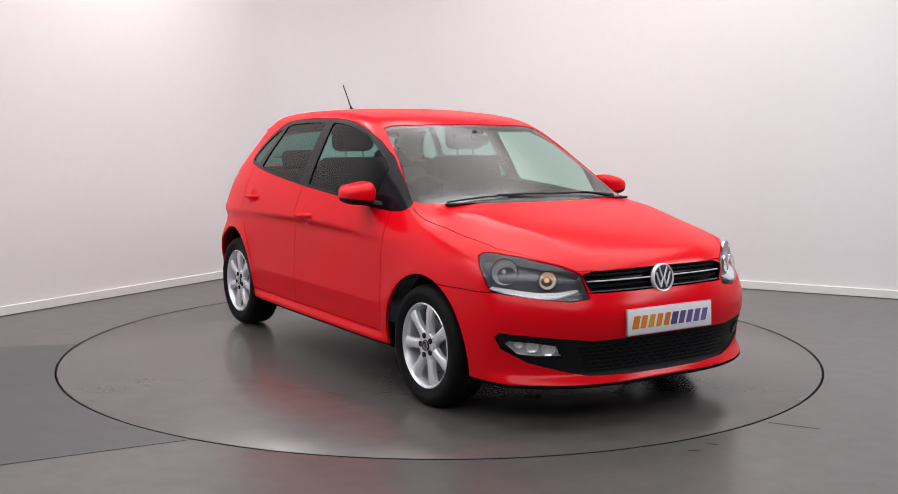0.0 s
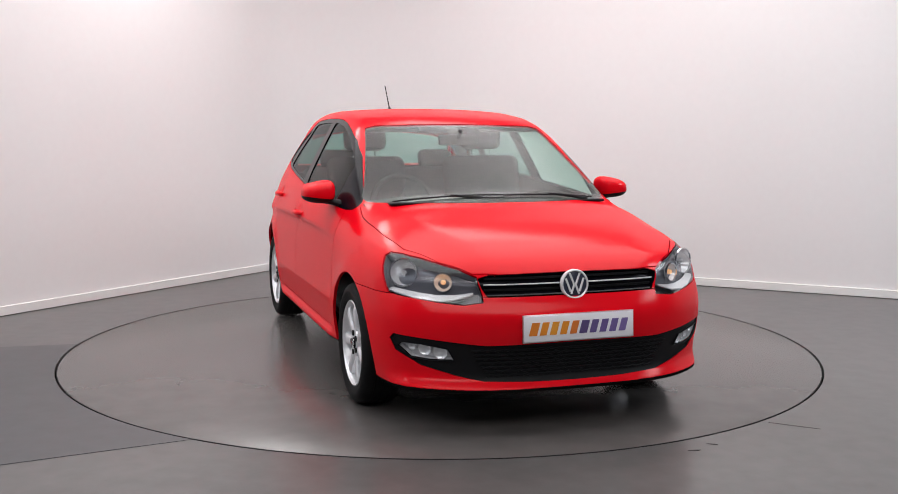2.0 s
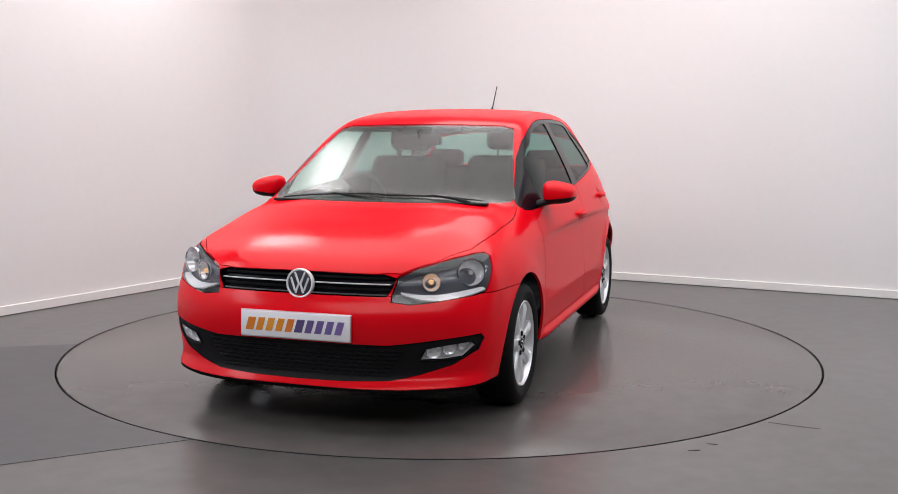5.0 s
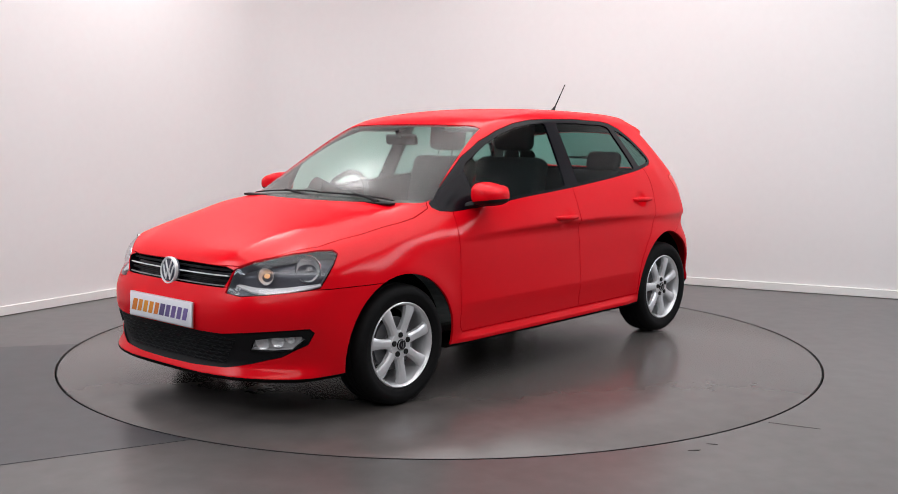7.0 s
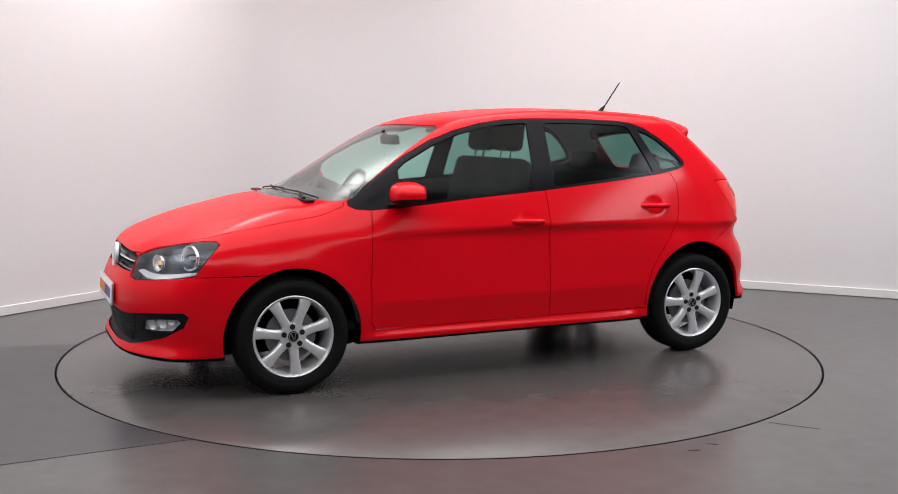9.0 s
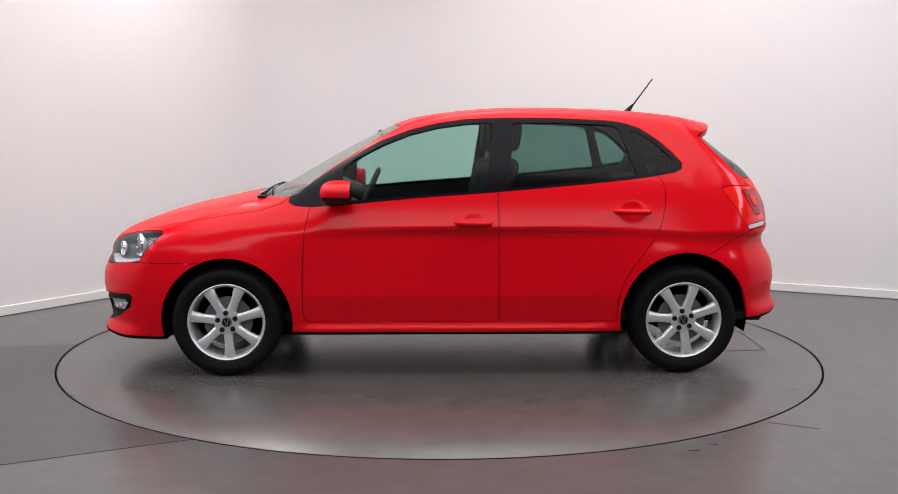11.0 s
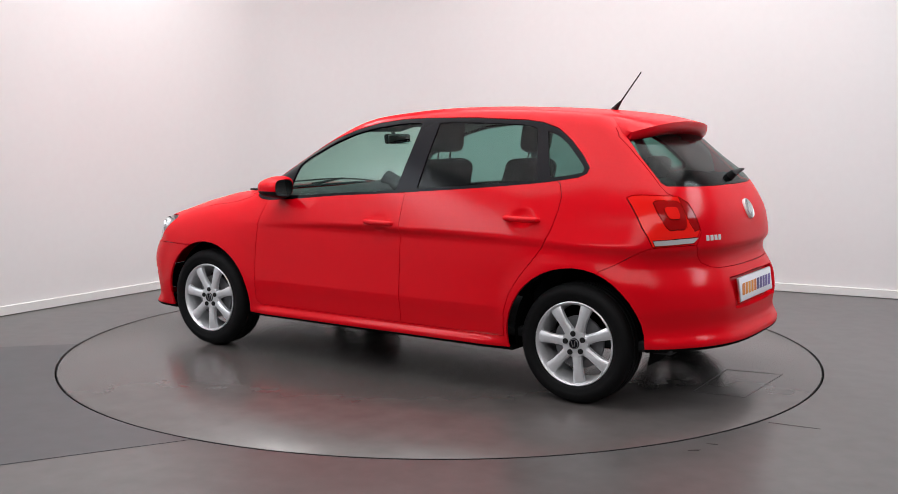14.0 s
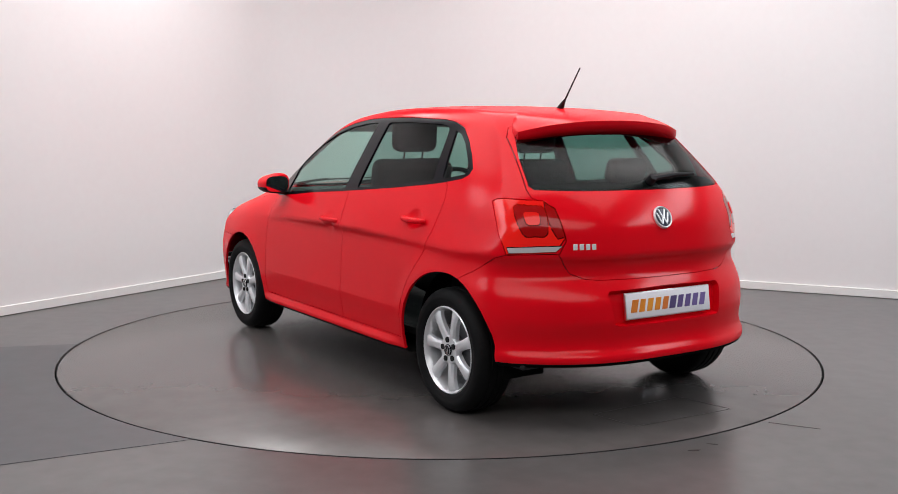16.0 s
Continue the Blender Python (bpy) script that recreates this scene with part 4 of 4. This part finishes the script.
# wipers and the black scuttle
part("scuttle", box(0.05, 1.18, 0.012, 0.005, 2, pose(1.068, 0, 0.952)), BLACK_PLASTIC, car, "black scuttle below the windscreen")
for y0, y1, x0, x1 in ((-0.56, 0.03, 0.985, 1.085), (0.02, 0.55, 1.075, 0.99)):
    bm = bmesh.new()
    pts = []
    for i in range(7):
        t = i / 6
        y = y0 + (y1 - y0) * t
        q, n = outward((1.05, y, 0.972 + 0.010 * math.sin(t * 2)), (1, 0, 0.6))
        pts.append(q + n * 0.007)
    tube(pts, 0.0045, 6, bm)
    w = part("wiper", bm, BLACK_PLASTIC, car, "black windscreen wiper")
    pa = pts[3]
    part("wiper_arm", tube([(1.075, y1 * 0.9, 0.958), (1.06, (y1 + pa.y) / 2, 0.974), pa + Vector((0.002, 0, 0.006))], [0.011, 0.008, 0.005], 8), BLACK_PLASTIC, w)
q0, n0 = outward((-1.70, -0.02, 1.085), (-1, 0, 0.5))
q1, n1 = outward((-1.66, -0.33, 1.10), (-1, 0, 0.5))
rw = part("rear_wiper", tube([q0 + n0 * 0.02, (q0 + q1) / 2 + n0 * 0.028, q1 + n1 * 0.014], [0.016, 0.010, 0.006], 8), BLACK_PLASTIC, tailgate, "black rear wiper")
part("wiper_hub", lathe([(0.0, 0.035), (0.018, 0.032), (0.024, 0.0), (0.024, -0.01)], 20, m=AXIS), BLACK_PLASTIC, rw, at=facing(q0, n0))


# ---- inside of the car ----
def lining(name, keys, test, mat, inward, label):
    faces = [f for k in keys for f in groups[k] if test(hull_co[f].mean(0))]
    return part(name, panel((name, 0), mat, inward=inward, gap=0, rim=0, faces=faces), mat, car, label)


lining("headliner", [("body_shell", 0)], lambda c: c[2] > 1.09 and -1.42 < c[0] < 0.95, LINING, 0.017, "pale grey roof lining and pillar trim")
for s in (1, -1):
    lining("door_trim", [("front_door", s), ("rear_door", s)], lambda c: c[2] > 0.33, DASH, 0.0095, "dark inner door trim")
lining("side_trim", [("body_shell", 0)], lambda c: 0.4 < c[2] < 1.09 and abs(c[1]) > 0.4 and -1.7 < c[0] < 1.0, DASH, 0.016, "dark inner side trim")
lining("tailgate_trim", [("tailgate", 0)], lambda c: c[2] > 0.6, DASH, 0.016, "dark inner tailgate trim")
part("cabin_floor", box(2.75, 1.40, 0.05, 0.01, 1, pose(-0.32, 0, 0.30)), DASH, car, "dark carpet of the cabin")
part("bulkhead", box(0.03, 1.36, 0.62, 0.01, 1, pose(1.10, 0, 0.60)), DARK, car, "dark bulkhead")
part("parcel_shelf", box(0.48, 1.12, 0.03, 0.01, 2, pose(-1.42, 0, 0.985)), DASH, car, "dark parcel shelf")

bm = bmesh.new()
rows_ = []
for i in range(25):
    y = -0.69 + 1.38 * i / 24
    hump = 0.028 * math.exp(-((y + 0.36) / 0.17) ** 2)
    back = 0.10 * abs(y) ** 2
    prof = [(1.07 - back * 2.2, 0.935), (0.98 - back, 0.945 + hump * 0.3), (0.82 - back * 0.5, 0.950 + hump), (0.70, 0.935 + hump), (0.655, 0.90), (0.65, 0.80), (0.70, 0.70), (0.78, 0.60)]
    rows_.append([bm.verts.new((x, y, z)) for x, z in prof])
for a, b in zip(rows_, rows_[1:]):
    for k in range(len(a) - 1):
        bm.faces.new((a[k], a[k + 1], b[k + 1], b[k]))
dash = part("dashboard", bm, DASH, car, "dark grey dashboard", smooth=50)
part("centre_stack", box(0.10, 0.22, 0.30, 0.02, 2, pose(0.66, 0, 0.76, 0, -15, 0)), BLACK_PLASTIC, dash)
for y in (-0.60, -0.11, 0.11, 0.60):
    part("air_vent", lathe([(0.048, 0.004), (0.052, 0.010), (0.056, 0.004), (0.056, -0.02)], 24, m=AXIS @ pose(0, 0, 0)), CHROME_SATIN, dash, "round air vent ring", at=pose(0.655, y, 0.865, 0, 0, 180))

at = pose(0.53, -0.36, 0.90, 0, -24, 0)
bm = bmesh.new()
n = 40
ring_ = []
for i in range(n):
    a = 2 * math.pi * i / n
    c = Vector((0, 0.178 * math.cos(a), 0.178 * math.sin(a)))
    u = c.normalized()
    ring_.append([bm.verts.new(c + u * (0.016 * math.cos(k * math.pi / 4)) + Vector((0.016 * math.sin(k * math.pi / 4), 0, 0))) for k in range(8)])
for i in range(n):
    a, b = ring_[i], ring_[(i + 1) % n]
    for k in range(8):
        bm.faces.new((a[k], a[(k + 1) % 8], b[(k + 1) % 8], b[k]))
wheel_ = part("steering_wheel", bm, DASH, car, "dark steering wheel", at=at)
part("wheel_hub", box(0.045, 0.15, 0.12, 0.03, 3), DASH, wheel_)
for y, z, sy, sz in ((0.12, 0.0, 0.12, 0.035), (-0.12, 0.0, 0.12, 0.035), (0.0, -0.11, 0.05, 0.13)):
    part("wheel_spoke", box(0.02, sy, sz, 0.008, 2), CHROME_SATIN if z else DASH, wheel_, at=pose(0.006, y, z))
part("steering_column", tube([(0.02, 0, 0), (0.24, 0, -0.01)], [0.05, 0.06], 12), DASH, wheel_)


def seat(x, y, lean, name="front_seat", wide=0.50, tall=0.60, head=True):
    base = part(name, box(0.50, wide, 0.16, 0.06, 4, pose(x + 0.20, y, 0.55, 0, -8, 0)), CLOTH, car, "dark grey cloth car seat")
    m = pose(x, y, 0.57, 0, lean, 0)
    part("backrest", box(0.13, wide, tall, 0.055, 4, m @ pose(-0.02, 0, tall / 2)), CLOTH, base, "dark cloth backrest")
    if head:
        part("headrest", box(0.105, 0.27, 0.19, 0.045, 4, m @ pose(-0.005, 0, tall + 0.135, 0, 6, 0)), CLOTH, base, "dark cloth headrest")
        for k in (0.06, -0.06):
            part("headrest_post", tube([m @ Vector((-0.012, k, tall - 0.05)), m @ Vector((-0.008, k, tall + 0.08))], 0.0065, 8), CHROME, base, "thin chrome post")
    return base


seat(-0.06, 0.355, -11)
seat(-0.20, -0.355, -15)
bench = part("rear_seat", box(0.48, 1.24, 0.17, 0.06, 4, pose(-0.78, 0, 0.55, 0, -8, 0)), CLOTH, car, "dark cloth rear bench")
part("rear_backrest", box(0.14, 1.24, 0.52, 0.055, 4, pose(-1.07, 0, 0.80, 0, -20, 0)), CLOTH, bench)
for y in (0.36, -0.36):
    part("rear_headrest", box(0.09, 0.25, 0.13, 0.04, 4, pose(-1.17, y, 1.11, 0, -18, 0)), CLOTH, bench, "dark cloth headrest")

rv = part("inner_mirror", box(0.035, 0.24, 0.062, 0.015, 3, pose(0.40, 0, 1.262, 0, 8, 0)), BLACK_PLASTIC, car, "black inner mirror")
part("inner_mirror_glass", box(0.003, 0.225, 0.050, 0.001, 1, pose(0.3815, 0, 1.2595, 0, 8, 0)), MIRROR, rv)
part("mirror_stalk", tube([(0.415, 0, 1.27), (0.44, 0, 1.315)], 0.012, 8), BLACK_PLASTIC, rv)
for y, s in ((0.36, 1), (-0.36, -1)):
    part("sun_visor", box(0.16, 0.36, 0.018, 0.008, 2, pose(0.17, y, 1.335, 0, 16, 0)), LINING, car, "pale sun visor")

# a lid set in the platform, outlined by thin joints
spin = Matrix.Rotation(radians(196.02), 4, "Z")
lid = [spin @ Vector((x, y, 0)) for x, y in ((1.722, -0.15), (2.015, -0.181), (1.829, -0.736), (1.578, -0.697))]
for i in range(4):
    a, b = lid[i], lid[(i + 1) % 4]
    d = b - a
    bm = box(d.length + 0.004, 0.004, 0.0012, 0)
    part("lid_joint", bm, SCUFF, platform, "thin dark joint of a floor lid", at=Matrix.Translation((a + b) / 2 + Vector((0, 0, 0.0007))) @ Matrix.Rotation(math.atan2(d.y, d.x), 4, "Z"), smooth=0)




def motions():
    """The platform turns slowly, and the car turns with it."""
    rows, disc_rows = [], []
    for t, deg in TURN:
        spin = Matrix.Rotation(radians(deg), 4, "Z")
        rows.append((t, spin @ Matrix.Translation(CAR_AT)))
        disc_rows.append((t, spin))
    walk(car, rows)
    walk(platform, disc_rows)


motions()
